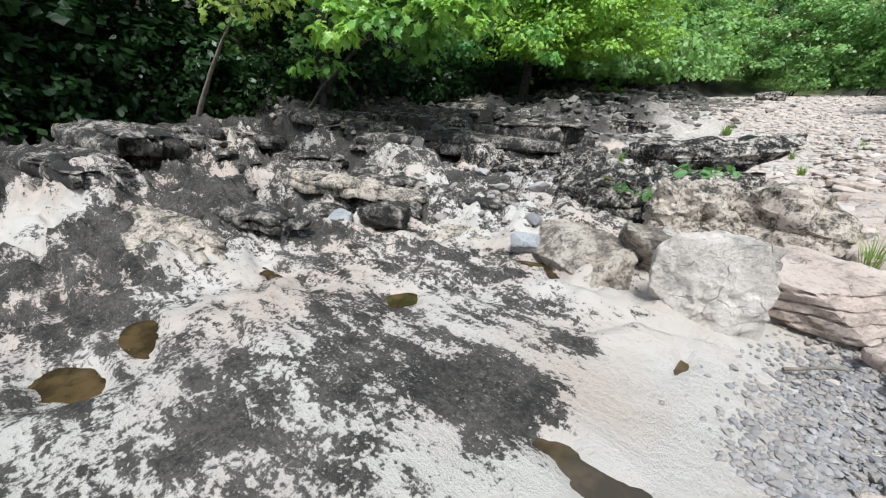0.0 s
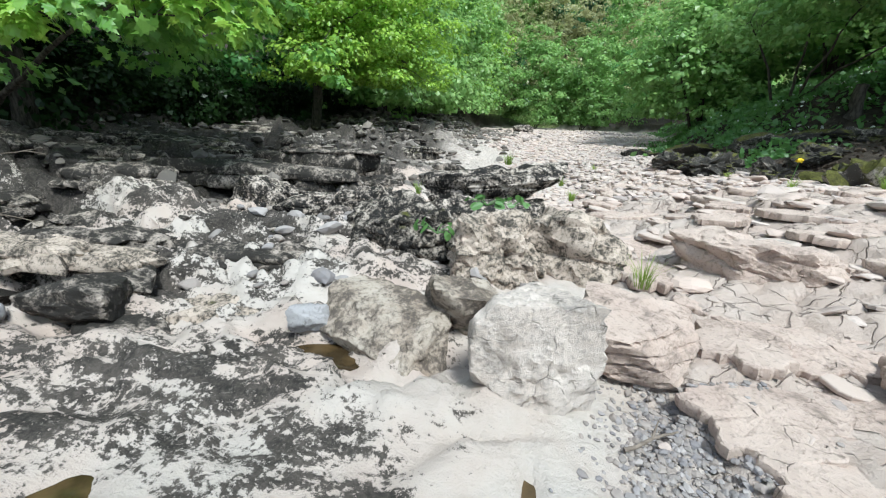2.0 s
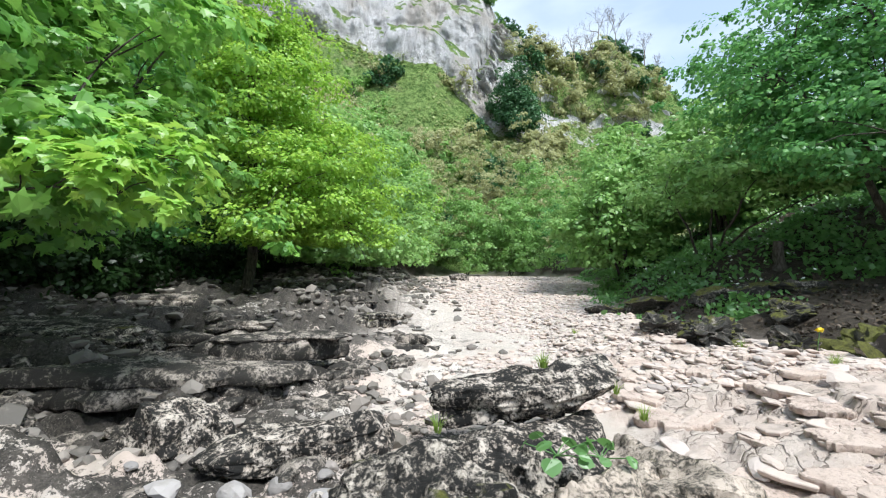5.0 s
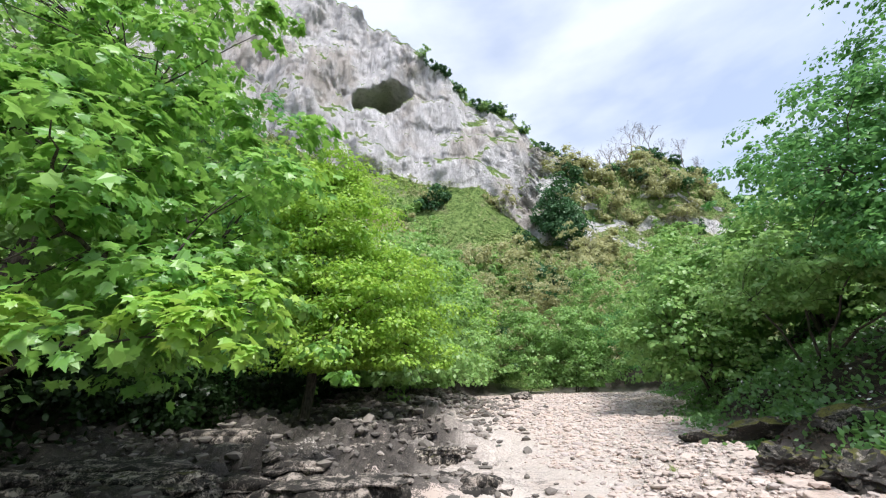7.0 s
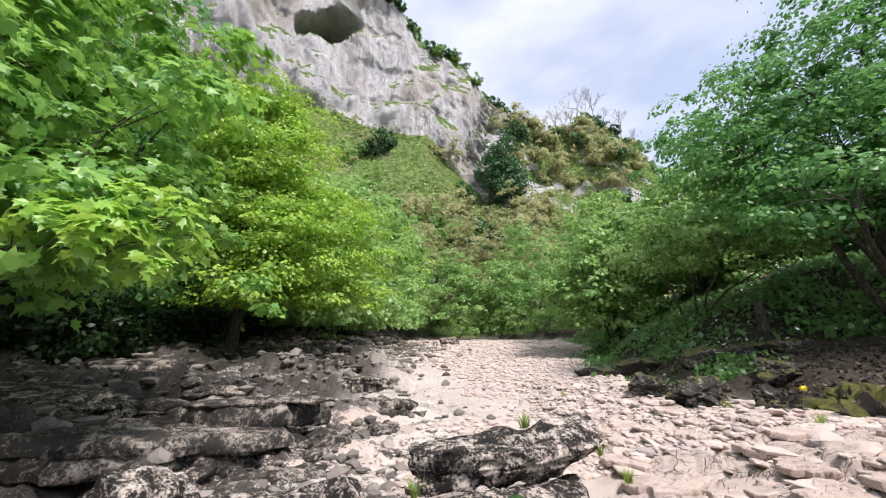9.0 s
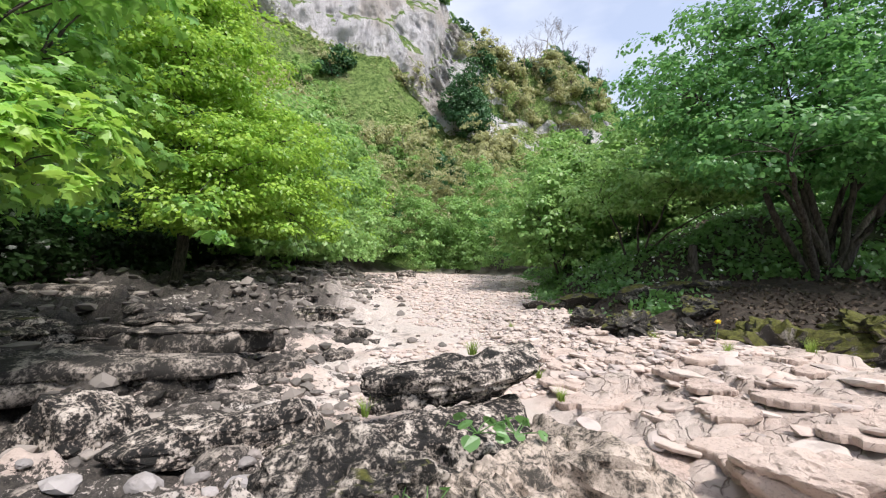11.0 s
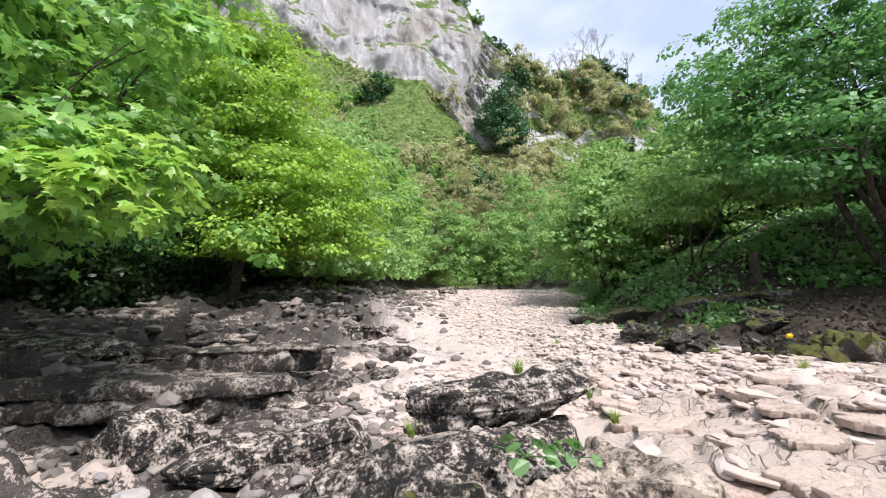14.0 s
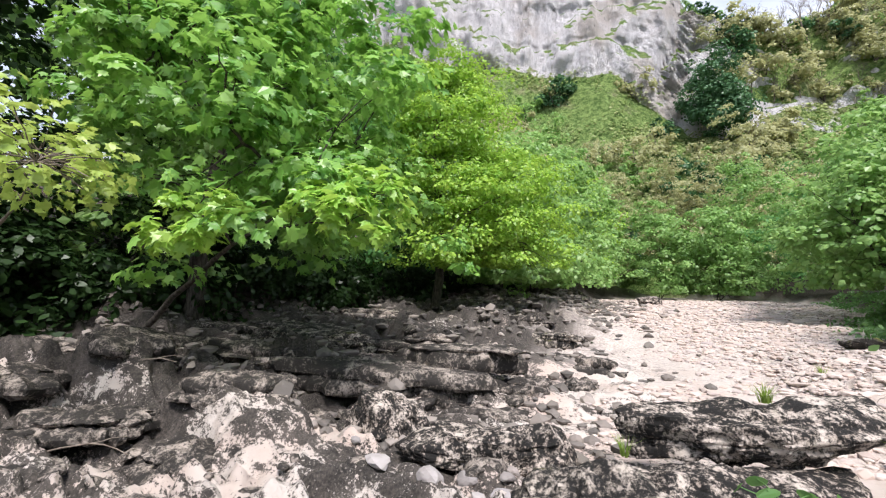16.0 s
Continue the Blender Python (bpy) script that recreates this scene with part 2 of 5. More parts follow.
def ground_material():
    m = material("river_bed")
    n = Nodes(m)
    dark, grav, soil, green = n.attr("dark"), n.attr("grav"), n.attr("soil"), n.attr("green")
    flow = n.stretch(0.55, 1.2, 1.0)
    big = n.noise(1.3, 6, 0.6, flow, 0.15)
    mid = n.noise(6.4, 8, 0.68, flow, 0.2)
    fine = n.noise(34.0, 7, 0.72)
    grain = n.noise(160.0, 3, 0.6)
    base = n.mix(n.step(n.noise(0.8, 5), 0.38, 0.64), PALE, PINK)
    base = n.mix(n.math("MULTIPLY", n.step(mid, 0.5, 0.72), 0.4), base, (0.42, 0.36, 0.31))
    field = n.math("ADD", n.math("MULTIPLY", big, 0.35), n.math("MULTIPLY", mid, 0.65))
    field = n.math("ADD", field, n.math("MULTIPLY", n.math("SUBTRACT", fine, 0.5), 0.52))
    field = n.math("ADD", field, n.math("MULTIPLY", n.math("SUBTRACT", dark, 0.5), 0.5))
    # algae colour; it also draws the tree shade held in the dark mask
    algae = n.mix(n.step(n.math("MULTIPLY_ADD", fine, 0.6, n.math("MULTIPLY", n.noise(2.7, 5, 0.65), 0.4)), 0.38, 0.66), (0.026, 0.024, 0.022), (0.125, 0.108, 0.095))
    speck = n.math("MULTIPLY", n.step(n.noise(55.0, 4, 0.7), 0.56, 0.64), n.step(n.noise(5.0, 4, 0.6), 0.42, 0.6))
    algae = n.mix(n.math("MULTIPLY", speck, 0.55), algae, (0.40, 0.36, 0.32))
    base = n.mix(n.math("MULTIPLY", n.attr("flag"), 0.75), base, n.mix(n.step(n.noise(3.0, 6, 0.65), 0.38, 0.62), (0.56, 0.465, 0.41), (0.50, 0.40, 0.345)))
    base = n.mix(n.step(field, 0.49, 0.545), base, algae)
    pebble = n.add("ShaderNodeTexVoronoi", Scale=26.0, Vector=n.pos.outputs["Position"])
    peb = n.mix(n.step(pebble.outputs["Color"], 0.1, 0.9), (0.36, 0.31, 0.28), (0.62, 0.55, 0.50))
    wob = n.add("ShaderNodeTexNoise", Scale=1.8, Detail=5.0)
    n.t.links.new(n.pos.outputs["Position"], wob.inputs["Vector"])
    shove = n.add("ShaderNodeVectorMath")
    shove.operation = "SCALE"
    shove.inputs[3].default_value = 0.55
    n.t.links.new(wob.outputs["Color"], shove.inputs[0])
    moved = n.add("ShaderNodeVectorMath")
    n.t.links.new(n.stretch(1.0, 1.35, 0.3), moved.inputs[0])
    n.t.links.new(shove.outputs[0], moved.inputs[1])
    cracks = None
    for sc, wd in ((1.9, 0.020), (4.6, 0.030)):
        vor = n.add("ShaderNodeTexVoronoi", Scale=sc)
        vor.feature = "DISTANCE_TO_EDGE"
        n.t.links.new(moved.outputs[0], vor.inputs["Vector"])
        line = n.math("SUBTRACT", 1.0, n.step(vor.outputs["Distance"], 0.0, wd))
        line = line if cracks is None else n.math("MULTIPLY", line, n.step(mid, 0.42, 0.56))
        cracks = line if cracks is None else n.math("MAXIMUM", cracks, line)
    cracks = n.math("MULTIPLY", cracks, n.attr("flag"))
    base = n.mix(n.math("MULTIPLY", cracks, 0.6), base, (0.17, 0.135, 0.115))
    base = n.mix(grav, base, peb)
    earth = n.mix(n.step(n.noise(9, 6, 0.65), 0.35, 0.7), (0.030, 0.024, 0.019), (0.072, 0.058, 0.046))
    base = n.mix(soil, base, earth)
    turf = n.mix(n.step(n.noise(4, 5), 0.35, 0.65), (0.045, 0.085, 0.02), (0.085, 0.13, 0.03))
    base = n.mix(green, base, turf)
    relief = n.math("ADD", n.math("MULTIPLY", mid, 1.2), n.math("MULTIPLY", fine, 0.8))
    relief = n.math("ADD", relief, n.math("MULTIPLY", grain, 0.25))
    relief = n.math("SUBTRACT", relief, n.math("MULTIPLY", cracks, 0.9))
    n.surface(base, n.math("MULTIPLY_ADD", fine, 0.2, 0.7), n.bump(relief, 0.9, 0.034), 0.2)
    return m


M_GROUND = ground_material()


def leaf_material(name, low, high, gloss=0.35, glow=0.38):
    """Thin leaves: two tones, shine above, light coming through."""
    m = material(name)
    n = Nodes(m)
    ramp = n.t.nodes.new("ShaderNodeValToRGB")
    ramp.color_ramp.elements[0].color, ramp.color_ramp.elements[1].color = (*low, 1), (*high, 1)
    ramp.color_ramp.elements[0].position, ramp.color_ramp.elements[1].position = 0.1, 0.95
    rnd = n.math("ADD", n.math("MULTIPLY", n.pos.outputs["Random Per Island"], 0.5), n.math("MULTIPLY", n.noise(0.55, 3), 0.5))
    n.t.links.new(rnd, ramp.inputs["Fac"])
    d = n.add("ShaderNodeBsdfDiffuse", Color=ramp.outputs["Color"])
    tr = n.add("ShaderNodeBsdfTranslucent", Color=n.mix(0.5, ramp.outputs["Color"], tuple(min(1, c * 1.7) for c in (high[0], high[1], high[2] * 0.9))))
    gl = n.add("ShaderNodeBsdfGlossy", Roughness=0.42, Color=(1, 1, 1, 1))
    a = n.add("ShaderNodeMixShader", Fac=glow)
    n.t.links.new(d.outputs[0], a.inputs[1])
    n.t.links.new(tr.outputs[0], a.inputs[2])
    b = n.add("ShaderNodeMixShader", Fac=gloss * 0.12)
    n.t.links.new(a.outputs[0], b.inputs[1])
    n.t.links.new(gl.outputs[0], b.inputs[2])
    n.t.links.new(b.outputs[0], n.out.inputs["Surface"])
    return m


L_SYC = leaf_material("sycamore_leaves", (0.075, 0.22, 0.045), (0.30, 0.51, 0.10), 0.3, 0.34)
L_SPRAY = leaf_material("young_sycamore_leaves", (0.19, 0.40, 0.06), (0.40, 0.56, 0.10), 0.3)
L_LIME = leaf_material("lime_green_leaves", (0.10, 0.25, 0.035), (0.41, 0.58, 0.085), 0.2, 0.34)
L_MID = leaf_material("mid_green_leaves", (0.11, 0.24, 0.065), (0.33, 0.49, 0.16), 0.2)
L_PALE = leaf_material("budding_leaves", (0.27, 0.29, 0.14), (0.46, 0.45, 0.24), 0.2)
L_ASH = leaf_material("yellow_young_leaves", (0.25, 0.38, 0.07), (0.46, 0.55, 0.14), 0.2)
L_COOL = leaf_material("deep_green_leaves", (0.045, 0.16, 0.05), (0.18, 0.37, 0.11), 0.2)
# near-black leaf colour stands in for the shade under the left trees
L_SHADE = leaf_material("shade_dark_leaves", (0.012, 0.030, 0.008), (0.035, 0.075, 0.02), 0.2, 0.2)
L_HERB = leaf_material("herb_leaves", (0.06, 0.16, 0.045), (0.18, 0.34, 0.10), 0.35)
L_IVY = leaf_material("dark_evergreen_leaves", (0.03, 0.09, 0.038), (0.10, 0.21, 0.085), 0.2, 0.2)
L_HILL = leaf_material("hill_grass_blades", (0.15, 0.21, 0.07), (0.42, 0.47, 0.20), 0.1, 0.25)
L_GRASS = leaf_material("grass_blades", (0.12, 0.22, 0.03), (0.30, 0.38, 0.09), 0.2)


def bark_material(name, a, b):
    m = material(name)
    n = Nodes(m)
    v = n.stretch(1, 1, 0.25)
    f = n.noise(16, 6, 0.65, v)
    c = n.mix(n.step(f, 0.35, 0.65), a, b)
    n.surface(c, 0.9, n.bump(f, 0.8, 0.04))
    return m


M_BARK = bark_material("grey_brown_bark", (0.035, 0.029, 0.024), (0.11, 0.095, 0.08))
M_TWIG = bark_material("bare_twig", (0.13, 0.105, 0.085), (0.24, 0.20, 0.165))


def flat_material(name, color, rough=0.6):
    m = material(name)
    n = Nodes(m)
    c = n.mix(n.noise(22, 4), tuple(v * 0.8 for v in color), color)
    n.surface(c, rough)
    return m


M_PETAL = flat_material("white_petal", (0.8, 0.82, 0.78))
M_YELLOW = flat_material("yellow_petal", (0.85, 0.62, 0.02))


def water_material():
    m = material("still_water")
    n = Nodes(m)
    b = n.surface(n.mix(n.step(n.noise(5, 4), 0.4, 0.65), (0.036, 0.025, 0.012), (0.09, 0.06, 0.028)), 0.04, n.bump(n.noise(9, 2), 0.05, 0.01), 0.5)
    return m


M_LITTER = stone_material("dead_leaves", [(0.035, 0.025, 0.018), (0.07, 0.05, 0.034), (0.13, 0.10, 0.07), (0.045, 0.033, 0.024), (0.09, 0.066, 0.048)])
M_WATER = water_material()


# ---- the ground: one sheet to the horizon ----
def right_edge(y):
    return np.interp(y, [-20, 2, 6, 8, 9.2, 10.2, 12, 16, 26, 34, 45, 56, 66], [9.0, 8.6, 8.0, 7.4, 6.4, 5.0, 4.5, 5.2, 7.2, 11, 13, 12, 4])


def left_edge(y):
    return np.interp(y, [-20, 0, 8, 20, 30, 45, 58, 66], [-11, -11.5, -12, -12.5, -11.5, -10, -6, 0])


def bed(x, y):
    """Height of the ground and how it is covered."""
    x, y = np.asarray(x, float), np.asarray(y, float)
    rx, lx = right_edge(y), left_edge(y)
    wob = fbm(x * 0.3, y * 0.3, 0, 5, 3) * 0.8
    out_r, out_l = x - rx + wob, lx - x + wob
    z = 0.05 * fbm(x * 0.25, y * 0.25, 0, 1, 3) + 0.012 * np.clip(y - 6, 0, 55)
    # shelves of dark rock towards the left bank
    edge = x + 0.10 * (y - 7) + 1.1 * fbm(x * 0.45, y * 0.45, 0, 14, 4)
    leftness = smooth(-0.9, -3.2, edge)
    s = (x * -0.07 + y * 0.04 + 0.62 * fbm(x * 0.35 + 3, y * 0.55, 0, 11, 4)) * 3.2
    k = np.floor(s)
    terr = (k + smooth(0.72, 0.98, s - k)) / 3.2
    shelf = 0.62 * (terr - 0.1) + 0.05 * fbm(x * 2.2, y * 3.5, 0, 12, 4)
    near_floor = smooth(2.6, 5.0, y + 0.9 * np.abs(x + 1))
    z = z + leftness * shelf * (0.35 + 0.65 * near_floor)
    # broken blocks of the shelf, longer across than deep
    bx, by = x + 0.35 * fbm(x * 0.8, y * 0.8, 0, 15, 3), y + 0.16 * fbm(x * 1.1, y * 1.1, 0, 16, 3) + 0.12 * x
    b1, b2, bv = cells(bx * 0.75, by * 1.9, 45)
    c1, c2, cv = cells(bx * 2.1 + 3, by * 4.3, 46)
    broken = smooth(-0.6, -2.2, edge) * smooth(4.2, 6.2, y + 0.5 * np.abs(x + 1)) * smooth(34, 22, y)
    # thin beds of rock broken back one behind the other
    lay = (0.85 * fbm(x * 0.42 + 5, y * 0.95, 0, 111, 5) + 0.20 * fbm(x * 1.9, y * 4.2, 0, 112, 4) + 0.05 * y - 0.02 * x) * 6.5
    lk = np.floor(lay)
    layer = lk + smooth(0.62, 0.94, lay - lk) - 3.1
    lw = np.maximum(leftness * near_floor, smooth(4.6, 5.4, y - 0.2 * x) * smooth(0.2, -1.2, x) * 0.55) * smooth(40, 24, y)
    lw = lw * (1 - 0.85 * np.exp(-(((x + 2.3) / 2.2) ** 2 + ((y - 7.5) / 1.3) ** 2)))
    broken = broken * (1 - 0.8 * np.exp(-(((x + 2.3) / 2.2) ** 2 + ((y - 7.3) / 1.3) ** 2)))
    z = z + lw * 0.075 * np.clip(layer - 0.05 * 6.5 * (y - 8), -3, 3)
    z = z + broken * (0.24 * (bv - 0.45) + 0.10 * (cv - 0.5) - 0.07 * (1 - smooth(0, 0.12, b2 - b1)) - 0.05 * (1 - smooth(0, 0.16, c2 - c1)) + 0.10 * (by * 1.9 % 1 - 0.5) * (bv - 0.3))
    z = z - 0.40 * np.exp(-(((x + 5.0) / 2.6) ** 2 + ((y - 9.6) / 1.7) ** 2))
    # the smooth worn slab in the foreground
    dome = np.exp(-(((x + 0.35) / 1.35) ** 2 + ((y - 2.9) / 1.25) ** 2))
    z = z + 0.16 * dome + 0.022 * fbm(x * 1.6, y * 1.6, 0, 21, 4)
    s2 = (y * 0.85 - x * 0.22 + 0.45 * fbm(x * 0.8, y * 0.8, 0, 25, 4)) * 2.6
    k2 = np.floor(s2)
    rough_mid = smooth(3.7, 4.4, y - 0.12 * x) * smooth(1.2, 0.3, x) * smooth(8.5, 6.5, y)
    z = z + rough_mid * (0.095 * (smooth(0.0, 0.85, s2 - k2) - smooth(0.88, 1.0, s2 - k2)) + 0.045 * fbm(x * 3.5, y * 6, 0, 28, 5, 0.6))
    # cracked flags on the right
    wx, wy = x + 0.16 * fbm(x * 1.5, y * 1.5, 0, 31, 3), y + 0.16 * fbm(x * 1.5, y * 1.5, 0, 32, 3)
    d1, d2, val = cells(wx * 1.5, wy * 2.1, 41)
    e1, e2, val2 = cells(wx * 4.2 + 7, wy * 5.0, 43)
    flags = smooth(0.9, 1.7, x - 0.05 * (y - 5)) * smooth(-0.3, -1.2, out_r) * smooth(20, 13, y)
    crack = smooth(0.0, 0.07, d2 - d1)
    crack2 = smooth(0.0, 0.14, e2 - e1)
    z = z + flags * (0.13 * (val - 0.5) + 0.05 * (crack - 1) + 0.05 * (val2 - 0.5) + 0.03 * (crack2 - 1) + np.interp(x, [1.2, 2.3, 3.3, 5.0], [0.0, 0.24, 0.46, 0.54]) * smooth(4.6, 7.0, y))
    # gravel hollow
    hollow = np.exp(-(((x - 1.38) / 0.28) ** 2 + ((y - 4.25 - 0.3 * (x - 1.4)) / 0.75) ** 2))
    z = z - 0.12 * hollow
    # banks
    climb = np.interp(y, [4, 12, 14.5, 17, 22, 30, 45], [0.10, 0.13, 0.20, 0.44, 0.54, 0.50, 0.30])
    z = z + smooth(0, 1.2, out_r) * 0.42 + climb * np.clip(out_r - 0.3, 0, 7) + 0.12 * np.clip(out_r - 7.3, 0, 30) + smooth(0.0, 1.0, out_r) * 0.10 * fbm(x * 1.2, y * 1.2, 0, 51, 4)
    z = z + smooth(-0.8, 2.5, out_l) * 0.8 + 0.22 * np.clip(out_l - 1, 0, 60) + smooth(-1, 1, out_l) * 0.12 * fbm(x * 1.1, y * 1.1, 0, 52, 4)
    z = z + 0.06 * np.clip(y - 64, 0, 40)
    # hollows of the pools
    qx, qy = x + 0.05 * fbm(x * 5, y * 5, 0, 57, 3), y + 0.05 * fbm(x * 5, y * 5, 0, 58, 3)
    for px, py, rr, dd in POOLS:
        z = z - dd * np.exp(-(((qx - px) / rr[0]) ** 2 + ((qy - py) / rr[1]) ** 2) ** 2)
    mottled = 0.43 + 0.17 * dome
    # dark rises towards the wooded bank: tree shade painted over the algae tone
    dark = np.clip(mottled + leftness * near_floor * (0.08 + 0.26 * smooth(7.8, 10.6, y - 0.25 * (x + 4)) + 0.24 * fbm(x * 0.9, y * 1.3, 0, 61, 4)) + rough_mid * 0.10 + broken * 0.11 * smooth(6.4, 8.0, y) - 0.11 * np.exp(-(((x + 1.8) / 1.8) ** 2 + ((y - 5.4) / 1.2) ** 2)) + 0.5 * smooth(-5.5, -1.0, out_l), 0, 1.2)
    patch = 0.6 * np.exp(-(((x - 0.18) / 0.30) ** 2 + ((y - 3.28) / 0.20) ** 2)) + 0.6 * np.exp(-(((x - 0.27) / 0.17) ** 2 + ((y - 3.85) / 0.14) ** 2))
    dark = dark + patch - smooth(0.5, 1.2, x) * 0.32 * smooth(-0.2, -1.2, out_r)
    dark = dark * smooth(1.5, -1.0, x + (0.7 + 0.06 * np.clip(y - 5, 0, 20)) * fbm(x * 0.4, y * 0.3, 0, 66, 4) - (0.5 - 0.09 * (y - 6))) + 0.03
    grav = np.clip(hollow * 1.6 - 0.3, 0, 1)
    grav = np.maximum(grav, smooth(10, 16, y) * smooth(-2.6, -0.6, x + 0.12 * (y - 12) + 2.2 * fbm(x * 0.22, y * 0.22, 0, 67, 4)) * smooth(0.2, -0.6, out_r) * 0.8)
    soil = np.maximum(smooth(-0.2, 0.9, out_r), smooth(-0.4, 0.8, out_l))
    green = np.maximum(smooth(7.0, 16.0, out_r + 2 * fbm(x * 0.3, y * 0.3, 0, 71, 3)), smooth(60, 70, y)) * 0.8
    return z, dark, grav, soil, green, flags


POOLS = [(-1.72, 2.02, (0.32, 0.16), 0.10), (-1.8, 2.45, (0.20, 0.10), 0.07), (-2.0, 3.4, (0.34, 0.09), 0.08), (-0.85, 3.62, (0.14, 0.17), 0.06),
         (0.55, 3.14, (0.24, 0.10), 0.05), (0.75, 4.13, (0.07, 0.13), 0.06), (-0.35, 4.75, (0.22, 0.08), 0.05)]


def height(x, y):
    return float(bed(np.array([x]), np.array([y]))[0][0])


def spaced(fine_lo, fine_hi, step, lo, hi, grow):
    mid = list(np.arange(fine_lo, fine_hi, step))
    up, d = [mid[-1]], step
    while up[-1] < hi:
        d *= grow
        up.append(up[-1] + d)
    down, d = [mid[0]], step
    while down[-1] > lo:
        d *= grow
        down.append(down[-1] - d)
    return np.array(down[:0:-1] + mid + up[1:])


def build_ground():
    gx = spaced(-8.4, 3.8, 0.038, -900, 900, 1.044)
    gy = spaced(1.8, 10.0, 0.036, -900, 1200, 1.040)
    x, y = np.meshgrid(gx, gy, indexing="ij")
    z, dark, grav, soil, green, flag = bed(x, y)
    z = np.minimum(z, 14)
    me = mesh_of("ground", np.stack([x, y, z], -1).reshape(-1, 3), grid_faces(len(gx), len(gy)), True)
    for name, v in (("dark", dark), ("grav", grav), ("soil", soil), ("green", green), ("flag", flag)):
        me.attributes.new(name, "FLOAT", "POINT").data.foreach_set("value", np.asarray(v, np.float32).ravel())
    me.materials.append(M_GROUND)
    tagged(new("ground", me), "pale worn limestone river bed with dark algae and painted tree shade, soil banks", "ground", kind="structure")


build_ground()


def build_pool(px, py, rx, ry, depth):
    bm = bmesh.new()
    z0 = height(px, py) + depth * 0.24
    ring = []
    for i in range(36):
        a = i / 36 * math.tau
        r = 1.35
        ring.append(bm.verts.new((rx * r * math.cos(a), ry * r * math.sin(a), 0)))
    top = bm.faces.new(ring)
    low = bmesh.ops.extrude_face_region(bm, geom=[top])
    for v in low["geom"]:
        if isinstance(v, bmesh.types.BMVert):
            v.co.z -= depth * 0.6
    bmesh.ops.recalc_face_normals(bm, faces=bm.faces)
    me = bpy.data.meshes.new("water")
    bm.to_mesh(me)
    bm.free()
    me.materials.append(M_WATER)
    ob = new("rock_pool", me)
    ob.location = (px, py, z0)
    tagged(ob, "shallow brown rock pool in a hollow of the bed", "pool", "rock pools", "structure")


for px, py, rr, dd in POOLS:
    build_pool(px, py, rr[0], rr[1], dd)


# ---- cliff and hillside ----
def cliff_material():
    m = material("cliff_and_turf")
    n = Nodes(m)
    up = n.t.nodes.new("ShaderNodeSeparateXYZ")
    n.t.links.new(n.pos.outputs["Normal"], up.inputs[0])
    big = n.noise(0.045, 6, 0.6)
    streak = n.noise(0.34, 9, 0.74, n.stretch(1, 1, 0.15))
    fine = n.noise(0.75, 9, 0.78)
    pits = n.noise(0.5, 9, 0.8, n.stretch(1, 1, 0.45))
    rock = n.mix(n.step(streak, 0.34, 0.58), (0.60, 0.585, 0.60), (0.86, 0.83, 0.84))
    rock = n.mix(n.math("MULTIPLY", n.step(big, 0.50, 0.64), 0.6), rock, (0.54, 0.46, 0.39))
    rock = n.mix(n.math("MULTIPLY", n.step(fine, 0.50, 0.64), 0.42), rock, (0.34, 0.32, 0.32))
    rock = n.mix(n.math("MULTIPLY", n.step(pits, 0.60, 0.64), 0.65), rock, (0.07, 0.068, 0.065))
    turf = n.mix(n.step(n.noise(0.9, 9, 0.78), 0.40, 0.60), (0.11, 0.19, 0.05), (0.30, 0.42, 0.13))
    turf = n.mix(n.math("MULTIPLY", n.step(n.noise(0.12, 5, 0.65), 0.52, 0.66), 0.5), turf, (0.42, 0.36, 0.24))
    lie = n.math("ADD", up.outputs["Z"], n.math("MULTIPLY", n.math("SUBTRACT", n.noise(0.16, 6, 0.7), 0.5), 1.1))
    lie = n.math("ADD", lie, n.math("MULTIPLY", n.attr("turf"), 0.35))
    c = n.mix(n.step(lie, 0.40, 0.52), rock, turf)
    relief = n.math("ADD", n.math("MULTIPLY", fine, 1.4), n.math("MULTIPLY", streak, 1.0))
    n.surface(c, 0.9, n.bump(relief, 1.0, 1.7), 0.1)
    return m


